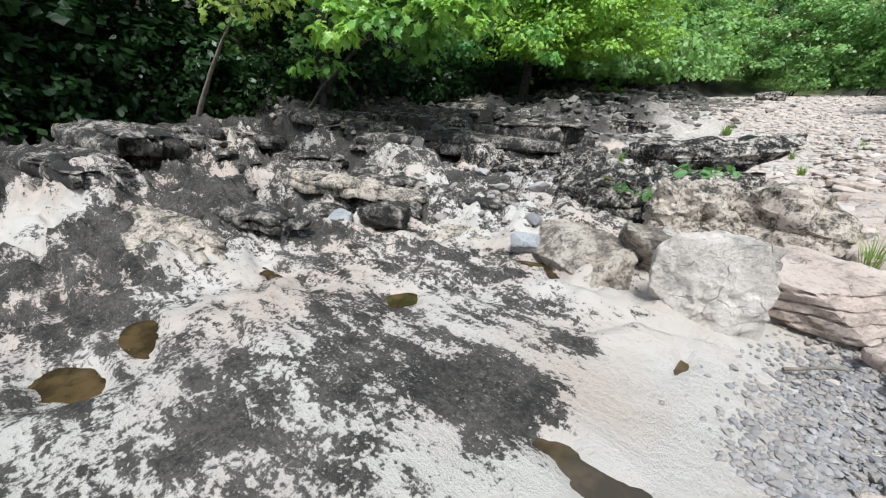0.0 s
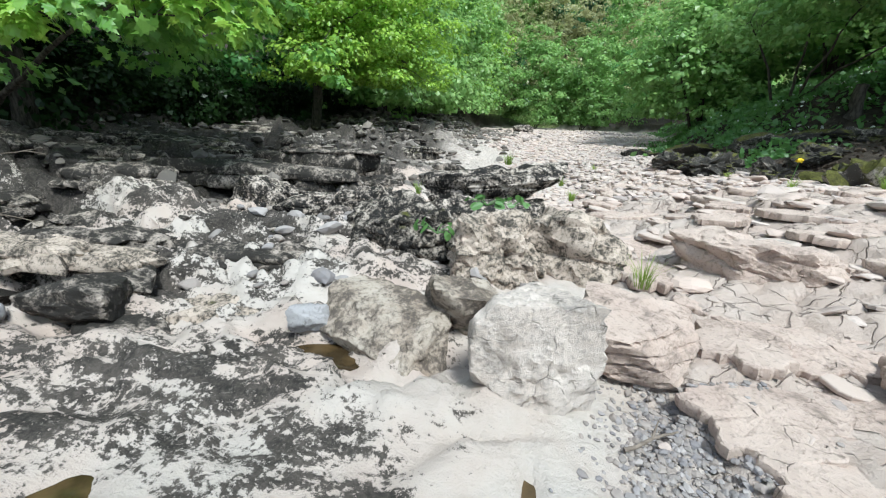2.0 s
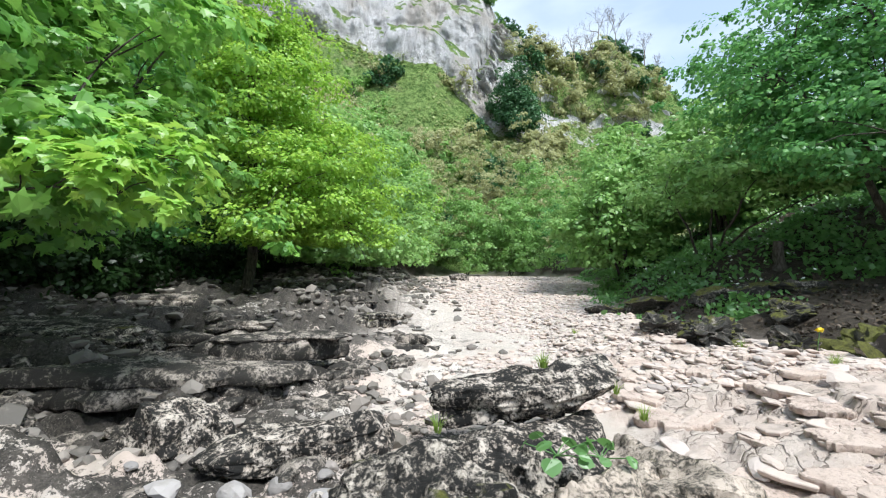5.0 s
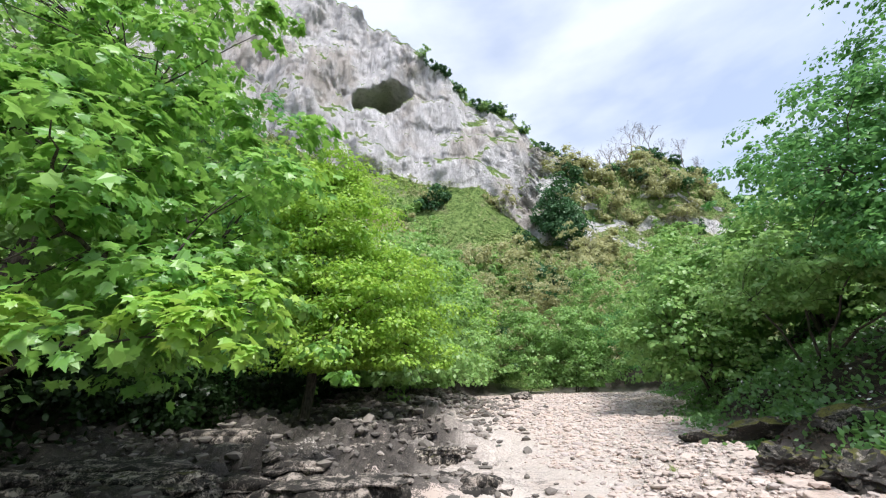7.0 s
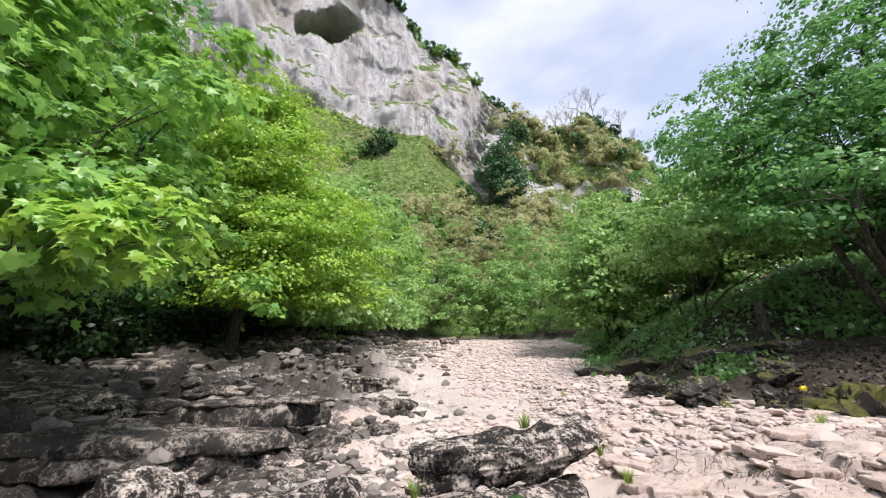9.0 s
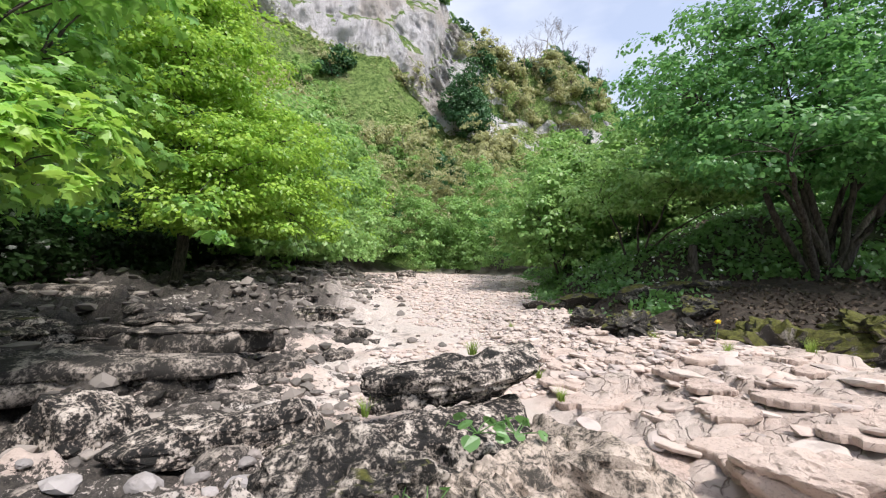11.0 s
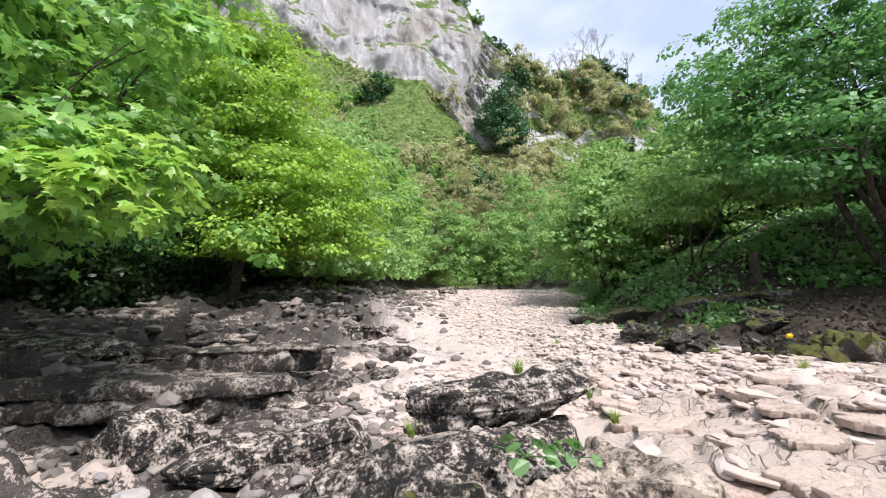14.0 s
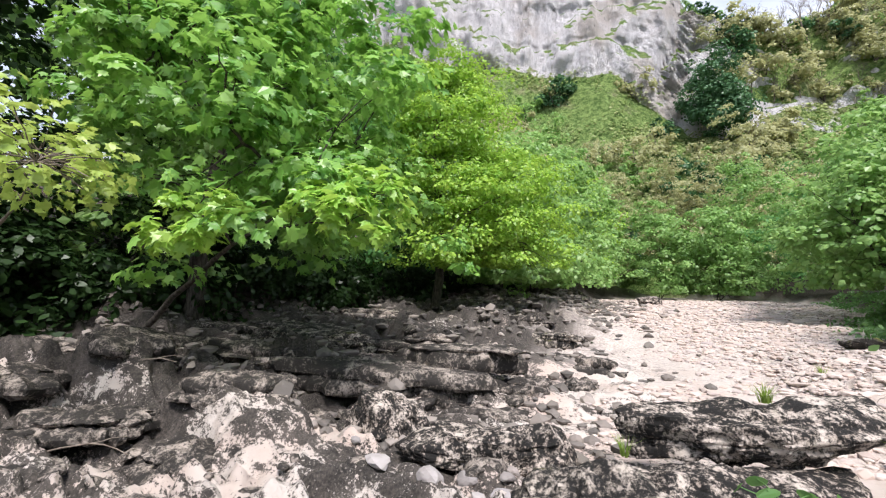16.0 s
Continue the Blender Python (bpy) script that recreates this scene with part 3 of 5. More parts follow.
def build_hillside():
    xs = np.concatenate([np.arange(-260, -110, 5.0), np.arange(-110, 66, 0.75), np.arange(66, 240, 5.0)])
    v = np.linspace(0, 1, 250)
    x, t = np.meshgrid(xs, v, indexing="ij")
    foot = np.interp(x, [-260, -100, -75, -52, -42, -23, -6, 3, 11, 20, 30, 48, 60, 90, 240], [70, 88, 84, 68, 68, 59, 57, 46, 36, 38, 40, 40, 30, 24, 16])
    top = np.interp(x, [-260, -100, -60, -45, -33, -20, -8, 7, 14, 19, 28, 40, 47, 54, 62, 90, 240], [190, 176, 152, 137, 124, 109, 95, 79, 69, 64, 56, 62, 61, 54, 42, 34, 24])
    top = np.maximum(top + 1.5 * fbm(x * 0.15, 0 * x, 0, 81, 4), foot + 2)
    back = np.interp(x, [-260, 10, 22, 40, 240], [0, 0, 6, 22, 30])
    foot, top = 1.7 + (foot - 1.7) * (100 + back) / 106, 1.7 + (top - 1.7) * (109 + back) / 106
    a, b = 0.40, 0.86
    s1, s2, s3 = np.clip(t / a, 0, 1), np.clip((t - a) / (b - a), 0, 1), np.clip((t - b) / (1 - b), 0, 1)
    z = 0.5 + (foot - 0.5) * s1 ** 1.12 + (top - foot) * s2 + 10 * s3
    y = 66 + (104 - 66) * s1 + 9.0 * s2 ** 1.3 + 120 * s3 + back
    cl = smooth(0, 0.06, s2) * (1 - 0.8 * smooth(0.1, 0.6, s3))
    warp = fbm(x * 0.045, z * 0.03, 3, 91, 4)
    y = y + cl * (4.0 * warp + 1.6 * fbm(x * 0.16, z * 0.05, 1, 92, 6, 0.55) - 0.9 * np.abs(fbm(x * 0.42, z * 0.07, 2, 93, 4, 0.6)) + 0.25 * fbm(x * 0.8, z * 0.35, 2, 97, 3, 0.7))
    z = z + (1 - cl) * 1.2 * fbm(x * 0.2, y * 0.2, 0, 94, 4) * smooth(0.02, 0.2, s1)
    # strata ledges
    y = y + cl * 0.5 * smooth(0.78, 0.95, np.abs(((z + 0.25 * x + 3 * warp) / 13) % 1 - 0.5) * 2)
    # the cave, its overhang and the dark fissure
    cave = np.exp(-((np.abs((x + 36.5 + 0.15 * (z - 96)) / 10.5)) ** 2.6 + np.abs((z - 97.5 - 0.10 * (x + 36)) / (5.6 + 1.2 * np.sin(x * 0.5))) ** 2.6) ** 2)
    y = y + 38 * smooth(0.25, 0.8, cave)
    over = np.exp(-(((x + 49 - 0.2 * (z - 66)) / 3.0) ** 2 + ((z - 68) / 4.5) ** 2))
    y = y + 5.5 * over
    fx = 3.6 + (z - 47) * 0.30 + 0.7 * np.sin(z * 0.33)
    fis = np.exp(-((x - fx) / 1.1) ** 2) * smooth(42, 50, z) * smooth(79, 71, z)
    y = y + 3.4 * fis + smooth(0, 2.0, x - fx) * smooth(9, 5, x - fx) * smooth(44, 50, z) * smooth(79, 72, z) * (1.2 + 1.8 * fbm(x * 0.5, z * 0.4, 0, 95, 4, 0.65))
    turf = (1 - cl) * 1.0 + 0.25 * np.exp(-((z - foot) / 9) ** 2) + smooth(0.9, 1.0, s2) + 1.6 * smooth(17, 26, x) - 2.6 * smooth(13, 17, x) * smooth(34, 37, z + 2.5 * warp) * smooth(50, 44, z + 2.5 * warp) + 0.9 * smooth(-52, -75, x) * smooth(-0.3, 0.4, fbm(x * 0.08, z * 0.05, 0, 99, 3))
    x = x * (1 + (y - 110) / 106 * smooth(0.5, 1, s1))
    me = mesh_of("hillside", np.stack([x, y, z], -1).reshape(-1, 3), grid_faces(*x.shape), True)
    me.attributes.new("turf", "FLOAT", "POINT").data.foreach_set("value", np.asarray(turf, np.float32).ravel())
    me.materials.append(cliff_material())
    tagged(new("hillside", me), "grassy hillside under a pale limestone cliff with a cave", "hillside", kind="structure")
    return x, y, z


HILL = build_hillside()


# ---- leaves, trees ----
LOBED = [(0, 0), (0.30, -0.10), (0.26, 0.10), (0.55, 0.26), (0.33, 0.36), (0.36, 0.60), (0.15, 0.58), (0, 1.0),
         (-0.15, 0.58), (-0.36, 0.60), (-0.33, 0.36), (-0.55, 0.26), (-0.26, 0.10), (-0.30, -0.10)]
OVAL = [(0, 0), (0.30, 0.35), (0.22, 0.72), (0, 1.0), (-0.22, 0.72), (-0.30, 0.35)]
KITE = [(0, 0), (0.42, 0.48), (0, 1.0), (-0.42, 0.48)]


def leaf_mesh(name, at, out, size, shape, rng, droop=0.35):
    """One mesh of many leaves at the places "at", turned outwards along "out"."""
    n, k = len(at), len(shape)
    sh = np.array(shape)
    nrm = out * 0.85 + np.array([0, 0, 0.55]) + rng.normal(0, 0.38, (n, 3))
    nrm /= np.linalg.norm(nrm, axis=1)[:, None]
    tip = out + rng.normal(0, 0.7, (n, 3)) - np.array([0, 0, droop])
    tip -= nrm * np.sum(tip * nrm, axis=1)[:, None]
    tip /= np.linalg.norm(tip, axis=1)[:, None] + 1e-9
    side = np.cross(tip, nrm)
    sz = (size * rng.uniform(0.6, 1.25, n))[:, None, None]
    bend = -0.28 * np.abs(sh[:, 0]) - 0.22 * (sh[:, 1] - 0.3) ** 2
    v = at[:, None] + sz * (sh[None, :, :1] * side[:, None] + (sh[None, :, 1:2] - 0.3) * tip[:, None] + bend[None, :, None] * nrm[:, None])
    return mesh_of(name, v.reshape(-1, 3), np.arange(n * k).reshape(n, k))


def crown_points(blobs, count, rng, clump=0.6, flat=0.6, zmin=-99, lump=0.4, per=70):
    """Leaf places on the upper sides of many clumps that cover some blobs, with stray sprays between."""
    w = np.array([b[3] * b[4] + b[4] * b[5] + b[3] * b[5] for b in blobs])
    nc = max(3, count // per)
    pick = rng.choice(len(blobs), nc, p=w / w.sum())
    b = np.array(blobs, float)[pick]
    d = rng.normal(0, 1, (nc, 3))
    d /= np.linalg.norm(d, axis=1)[:, None]
    seed = int(rng.integers(1000))
    r = 1 + 1.25 * lump * fbm(d[:, 0] * 1.9 + b[:, 0], d[:, 1] * 1.9 + b[:, 1], d[:, 2] * 1.9, seed, 3)
    r = r * (1 - 0.6 * rng.random(nc) ** 2.5)
    c = b[:, :3] + d * b[:, 3:6] * r[:, None]
    size = clump * rng.uniform(0.5, 1.4, nc)
    n = nc * per
    cc, dd, ss = np.repeat(c, per, 0), np.repeat(d, per, 0), np.repeat(size, per)
    e = rng.normal(0, 1, (n, 3)) + 0.75 * dd + np.array([0, 0, 0.55])
    e /= np.linalg.norm(e, axis=1)[:, None]
    rad = ss * (1 - 0.7 * rng.random(n) ** 3)
    stray = rng.random(n) < 0.16
    rad = np.where(stray, rad * rng.uniform(1.0, 1.9, n), rad)
    at = cc + e * rad[:, None] * np.array([1, 1, flat])
    at[:, 2] -= 0.12 * np.sum((at - cc)[:, :2] ** 2, axis=1) / np.maximum(ss, 0.2)
    keep = at[:, 2] > zmin
    return at[keep], e[keep], c


def limb(p0, p1, r0, r1, rng, wig=0.08, n=8):
    p0, p1 = np.array(p0, float), np.array(p1, float)
    t = np.linspace(0, 1, n)
    length = np.linalg.norm(p1 - p0)
    off = rng.normal(0, wig * length, (n, 3))
    off = np.cumsum(off, 0) / n ** 0.5
    off -= off[-1] * t[:, None]
    off[0] = 0
    arch = np.sin(t * np.pi) * 0.06 * length
    p = p0 + (p1 - p0) * t[:, None] + off
    p[:, 2] += arch
    return [(p[i], r0 + (r1 - r0) * t[i]) for i in range(n)]


def tree(name, x, y, blobs, leaves, size, leaf_mat, label, shape=KITE, stems=1, trunk_r=0.2, seed=0, clump=0.6, per=70, zmin=-99,
         flat=0.6, twigs=60, lump=0.4, bark=None, category="tree", group=""):
    """A tree: tapered trunk with limbs out to the crown, and a crown of sprays of leaves."""
    rng = np.random.default_rng(seed)
    z0 = height(x, y) - 0.15
    top = thing(name, x, y, z0, label, category, group)
    base = np.array([x, y, z0])
    at, out, centres = crown_points(blobs, leaves, rng, clump, flat, zmin, lump, per)
    me = leaf_mesh("crown", at - base, out, size, shape, rng)
    part("crown", me, leaf_mat, top)
    paths = []
    order = sorted(blobs, key=lambda q: q[2])
    fork = order[0][2]
    hubs = []
    for s in range(stems):
        a = s / max(1, stems) * math.tau
        foot = base + np.array([math.cos(a), math.sin(a), 0]) * trunk_r * (1.6 if stems > 1 else 0)
        q = blobs[s % len(blobs)] if stems > 1 else max(blobs, key=lambda q: q[2])
        goal = np.array(q[:3]) + rng.normal(0, 0.3, 3)
        body = limb(foot, goal, trunk_r * (0.55 if stems > 1 else 1), trunk_r * 0.16, rng, 0.03, 10)
        paths.append(body)
        hubs += body[3:]
    for q in blobs:
        hub = min(hubs, key=lambda h: np.linalg.norm(h[0] - np.array(q[:3])) + (3 if h[0][2] > q[2] else 0))
        arm = limb(hub[0], q[:3], min(hub[1] * 0.7, trunk_r * 0.5), trunk_r * 0.10, rng, 0.05)
        paths.append(arm)
        hubs += arm[2:]
    if stems > 1:
        for k, path in enumerate(paths):
            kind = "stem" if k < stems else "limb"
            part(kind, mesh_of(kind, *shifted(tubes([path], 7), base), True), bark or M_BARK, top)
    else:
        part("trunk", mesh_of("trunk", *shifted(tubes(paths, 8), base), True), bark or M_BARK, top)
    if twigs:
        hp = np.array([h[0] for h in hubs])
        fine = []
        for c in centres[rng.choice(len(centres), min(twigs, len(centres)), replace=False)]:
            i = int(np.argmin(np.linalg.norm(hp - c, axis=1)))
            fine.append(limb(hp[i], c, trunk_r * 0.09, 0.006, rng, 0.06, 6))
        part("twigwork", mesh_of("twigwork", *shifted(tubes(fine, 4), base), True), bark or M_BARK, top)["kind"] = "stuff"
    return top


def shifted(vf, base):
    return vf[0] - base, vf[1]


def bare_tree(x, y, z, h, seed, label):
    """A leafless tree by repeated forking."""
    rng = np.random.default_rng(seed)
    paths = []

    def grow(p, d, length, r, level):
        q = p + d * length
        paths.append(limb(p, q, r, r * 0.62, rng, 0.05, 4))
        if level == 0:
            return
        for _ in range(3 if level > 1 else 4):
            nd = d + rng.normal(0, 0.42, 3)
            nd[2] += 0.12
            nd /= np.linalg.norm(nd)
            grow(p + d * length * rng.uniform(0.55, 1), nd, length * rng.uniform(0.55, 0.8), r * 0.55, level - 1)

    grow(np.zeros(3), np.array([0, 0, 1.0]), h * 0.30, h * 0.010, 5)
    top = thing("bare_tree", x, y, z, label, "tree", "leafless trees on the ridge")
    part("trunk", mesh_of("trunk", *tubes(paths, 4), True), M_TWIG, top)


# sycamore leaning out over the bed
tree("sycamore", -11.2, 10.5, [(-4.9, 8.3, 3.2, 1.0, 0.9, 0.8), (-5.6, 7.6, 4.0, 1.5, 1.3, 1.5), (-6.6, 8.8, 5.2, 2.0, 2.0, 2.4), (-6.0, 9.2, 3.1, 1.4, 1.2, 0.9),
     (-7.6, 9.8, 7.6, 2.4, 2.4, 2.4), (-6.2, 10.6, 4.4, 1.8, 1.8, 1.9), (-8.2, 7.4, 6.2, 1.8, 1.6, 1.5), (-9.5, 10, 10, 3, 3, 2.4)],
     19000, 0.20, L_SYC, "green sycamore leaning out over the river bed", LOBED, 1, 0.26, 3, 0.55, 55, 1.75, 0.42, 160, 0.75)
tree("sycamore", -9.8, 8.2, [(-3.5, 7.7, 2.45, 0.5, 0.45, 0.38), (-4.1, 7.9, 2.7, 0.55, 0.45, 0.35), (-3.7, 8.3, 2.95, 0.5, 0.5, 0.3), (-5.2, 7.0, 2.5, 0.6, 0.4, 0.3)],
     900, 0.165, L_SPRAY, "young sycamore with bright low boughs above the rocks", LOBED, 1, 0.07, 4, 0.24, 22, 1.5, 0.7, 30)
tree("ash_sapling", -9.5, 5.6, [(-5.9, 5.7, 3.0, 0.9, 0.7, 0.5), (-6.8, 6.0, 3.3, 0.9, 0.8, 0.5)], 480, 0.13, L_ASH, "sparse yellowish budding sapling at the bank", LOBED, 1, 0.07, 5, 0.3, 8, 1.6, 0.6, 60, bark=M_TWIG)
# bright maple
tree("field_maple", -9.2, 20.5, [(-7.0, 18.5, 3.4, 2.6, 2.6, 2.0), (-7.6, 19, 6.5, 3.0, 3.0, 2.6), (-8.4, 19.5, 9.4, 2.6, 2.6, 2.4), (-6.0, 17.2, 4.6, 1.8, 1.8, 1.6), (-5.2, 20.5, 3.8, 2.2, 2.2, 1.9), (-8.9, 20, 11.2, 1.6, 1.6, 1.6), (-5.6, 19.5, 6.2, 1.8, 1.8, 1.6)],
     62000, 0.15, L_LIME, "bright lime-green field maple at the water's edge", KITE, 1, 0.24, 6, 0.80, 105, 2.7, 0.36, 140, 0.65)
# trees behind on the bank, four of them darkened in leaf colour for shade
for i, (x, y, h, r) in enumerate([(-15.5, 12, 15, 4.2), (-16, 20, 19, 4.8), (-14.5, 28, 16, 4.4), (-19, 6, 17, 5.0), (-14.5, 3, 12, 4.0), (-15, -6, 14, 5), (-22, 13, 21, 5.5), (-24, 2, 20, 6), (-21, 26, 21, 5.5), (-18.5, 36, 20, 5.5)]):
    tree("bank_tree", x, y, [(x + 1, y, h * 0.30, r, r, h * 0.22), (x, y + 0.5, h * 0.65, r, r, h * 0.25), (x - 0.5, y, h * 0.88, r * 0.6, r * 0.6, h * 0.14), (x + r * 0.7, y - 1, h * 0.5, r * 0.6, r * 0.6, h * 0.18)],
         15000, 0.27, L_SHADE if i in (3, 4, 5, 7) else (L_MID, L_COOL)[i % 2], "tall tree on the wooded bank, leaf colour darkened for shade" if i in (3, 4, 5, 7) else "tall shady deciduous tree on the wooded bank", KITE, 1, 0.28, 20 + i, 0.85, 60, 0.8, 0.5, 70, group="trees on the wooded bank")
# thickets whose leaf colour holds the shade of the trees above
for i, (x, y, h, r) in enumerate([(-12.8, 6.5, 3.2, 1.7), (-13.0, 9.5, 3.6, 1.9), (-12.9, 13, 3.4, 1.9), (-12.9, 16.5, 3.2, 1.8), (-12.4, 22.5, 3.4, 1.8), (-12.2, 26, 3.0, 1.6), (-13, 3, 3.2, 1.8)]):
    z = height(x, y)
    tree("ivy_thicket", x, y, [(x, y, z + h * 0.45, r, r, h * 0.45), (x + 0.6, y + 0.9, z + h * 0.3, r * 0.8, r * 0.8, h * 0.3)], 4200, 0.2, L_SHADE, "ivy thicket under the trees, shade put into its leaf colour", OVAL, 3, 0.06, 140 + i, 0.4, 45, z, 0.6, 20, category="shrub", group="thickets under the trees")
# the row of bushes to the bend
for i, (x, y, h, r, mat) in enumerate([(-8.6, 28, 10.5, 3.5, L_MID), (-8.3, 35, 13.0, 4.0, L_MID), (-7.3, 43, 14.0, 4.4, L_MID), (-8.2, 51, 15, 4.6, L_LIME), (-7.0, 60, 16, 4.6, L_MID), (1.2, 61, 13, 4.6, L_MID),
                                       (6.8, 57.5, 12, 4.4, L_MID), (12, 64, 16, 5, L_MID), (-13, 40, 17, 4.5, L_PALE), (-11, 52, 20, 5, L_MID), (-6, 70, 22, 5, L_PALE), (3, 76, 25, 5.5, L_PALE), (12, 76, 25, 5.5, L_PALE), (-16, 60, 23, 6, L_PALE)]):
    z = height(x, y)
    tree("riverside_bush", x, y, [(x, y, z + h * 0.26, r, r, h * 0.26), (x + 0.4, y - 0.6, z + h * 0.60, r * 0.85, r * 0.85, h * 0.26), (x + r * 0.55, y - r * 0.5, z + h * 0.20, r * 0.65, r * 0.65, h * 0.2), (x - 0.3, y, z + h * 0.85, r * 0.5, r * 0.5, h * 0.15), (x + r * 0.5, y - r * 0.3, z + h * 0.5, r * 0.5, r * 0.5, h * 0.16)],
         15000, 0.31, mat, "leafy riverside bush in fresh spring green", KITE, 3, 0.12, 40 + i, 0.85, 55, z + 0.7, 0.55, 50, category="bush", group="bushes along the river bend")
# trees on the sloping bank
tree("hazel", 11.2, 13.9, [(9.6, 13.6, 5.6, 2.8, 2.8, 1.5), (12.5, 14.0, 5.9, 3.1, 3.1, 1.9), (10.7, 14.8, 8.3, 3.4, 3.4, 2.1), (12.2, 14.4, 10.8, 2.8, 2.8, 1.9), (14.4, 13.7, 8.2, 3, 3, 2.2), (8.2, 14.8, 6.8, 1.9, 1.9, 1.5), (9.0, 12.6, 4.6, 1.9, 1.6, 0.7), (16.2, 14.4, 5.6, 2.6, 2.6, 1.9), (12.2, 11.8, 4.9, 1.8, 1.5, 0.7)],
     60000, 0.14, L_COOL, "broad dark-green tree with many stems from one stool", KITE, 11, 0.20, 60, 0.58, 65, 3.7, 0.30, 160, 0.42)
tree("young_hazel", 8.6, 18.6, [(8.0, 15.8, 4.5, 1.5, 1.3, 0.5), (9.8, 15.4, 4.3, 1.3, 1.1, 0.5), (7.0, 17.6, 4.2, 1.3, 1.2, 0.6), (8.6, 18.4, 5.4, 1.8, 1.6, 0.8)],
     9000, 0.15, L_MID, "young hazel with light green sprays over the bank", KITE, 4, 0.09, 61, 0.45, 50, 3.4, 0.32, 60, 0.5)
for i, (x, y, h, r, mat) in enumerate([(8.8, 26, 8.0, 3.0, L_MID), (11.6, 32, 10.5, 3.8, L_MID), (14.5, 41, 13, 4.6, L_MID), (12.6, 23.5, 7.5, 2.8, L_MID), (16.5, 52, 14, 5, L_COOL), (18, 31, 12, 4.4, L_COOL), (24, 22, 7, 4.5, L_COOL), (17.5, 24, 4.2, 2.8, L_COOL), (21, 20.5, 3.6, 2.6, L_COOL), (15, 24.5, 6.2, 2.4, L_MID), (18.5, 15.5, 3.6, 2.2, L_COOL)]):
    z = height(x, y)
    tree("bank_bush", x, y, [(x, y, z + h * 0.36, r, r, h * 0.32), (x + 0.5, y + 0.5, z + h * 0.72, r * 0.8, r * 0.8, h * 0.24), (x - r * 0.6, y - r * 0.4, z + h * 0.36, r * 0.7, r * 0.7, h * 0.22)],
         13000, 0.26, mat, "spreading green bush on the sloping bank", KITE, 4, 0.15, 70 + i, 0.7, 55, z + 0.4, 0.42, 70, category="bush", group="bushes on the sloping bank")
# out-of-view trees, added to shape bounced light and reflections
for i, (x, y) in enumerate([(9, -7), (17, 2), (-4, -16)]):
    tree("bank_tree", x, y, [(x, y, 6, 4.5, 4.5, 3), (x, y, 11, 4, 4, 3)], 6000, 0.3, L_MID, "unseen deciduous tree added upstream behind the viewpoint", KITE, 1, 0.25, 90 + i, 0.9, 50, 2, 0.5, 30)


# ---- growth on the hillside ----
def shrub(name, x, y, z, r, h, leaves, size, mat, label, seed, group=""):
    rng = np.random.default_rng(seed)
    top = thing(name, x, y, z, label, "shrub", group)
    at, out, _ = crown_points([(0, 0, h * 0.5, r, r, h * 0.5), (r * 0.3, -r * 0.2, h * 0.3, r * 0.8, r * 0.8, h * 0.3)], leaves, rng, r * 0.32, 0.7, -0.5, 0.4, 40)
    part("crown", leaf_mesh("crown", at, out, size, KITE, rng), mat, top)
    stems = [limb((0, 0, -0.5), (r * 0.5 * math.cos(a), r * 0.5 * math.sin(a), h * 0.6), 0.12, 0.03, rng) for a in (0.3, 2.2, 4.4)]
    part("stem", mesh_of("stem", *tubes(stems, 5), True), M_BARK, top)
    return top


shrub("ivy_tree", 15.0, 103, 36.0, 5.0, 15.5, 14000, 0.6, L_IVY, "dark ivy-clad tree at the foot of the cliff", 201)
HILL_RNG = np.random.default_rng(77)
KINDS = [shrub("hill_shrub", -7.5, 84, 25, 2.2, 4.0, 900, 0.5, L_MID, "small green shrub on the steep turf", 210, "shrubs on the hillside"),
         shrub("hill_shrub", -20, 100, 50, 2.6, 4.5, 900, 0.5, L_PALE, "brownish budding shrub on the steep turf", 211, "shrubs on the hillside"),
         shrub("hill_shrub", 6, 92, 25, 2.4, 3.5, 900, 0.55, L_IVY, "dark green shrub on the steep turf", 212, "shrubs on the hillside")]
nu, nv = HILL[0].shape
for k in range(230):
    ridge = k > 130
    while True:
        i = int(HILL_RNG.integers(nu))
        j = int(HILL_RNG.integers(int(nv * 0.855), int(nv * 0.875))) if ridge else int(HILL_RNG.integers(int(nv * 0.04), int(nv * 0.41)))
        x, y, z = (float(a[i, j]) for a in HILL)
        if (-60 < x < 80) and not (-60 < x < -22 and z > 100) and (ridge or HILL_RNG.random() < (0.25 + 0.75 * (z < 30))):
            break
    m = pose(x, y, z - 0.4, 0, 0, HILL_RNG.uniform(0, 360)) @ Matrix.Diagonal((*[HILL_RNG.uniform(0.6, 1.5) * (0.7 if ridge else 1.15)] * 3, 1))
    o = copy_thing(KINDS[int(HILL_RNG.choice([0, 2, 2])) if ridge else int(HILL_RNG.choice([0, 1, 1, 2]))], pose(0, 0, 0))
    o.matrix_world = m
for i, (x, h) in enumerate([(24, 11), (27, 13), (30, 12), (33, 15), (36, 14), (38, 17), (41, 14), (43, 16), (46, 15), (48, 18), (51, 14), (54, 16), (58, 15), (63, 16), (68, 15)]):
    k = int(np.argmin(np.abs(HILL[0][:, int(nv * 0.86)] - x)))
    j = int(nv * (0.84 if i % 2 else 0.865))
    bare_tree(float(HILL[0][k, j]), float(HILL[1][k, j]) - 2, float(HILL[2][k, j]) - 1.5, h, 300 + i, "leafless grey-brown tree on the ridge")
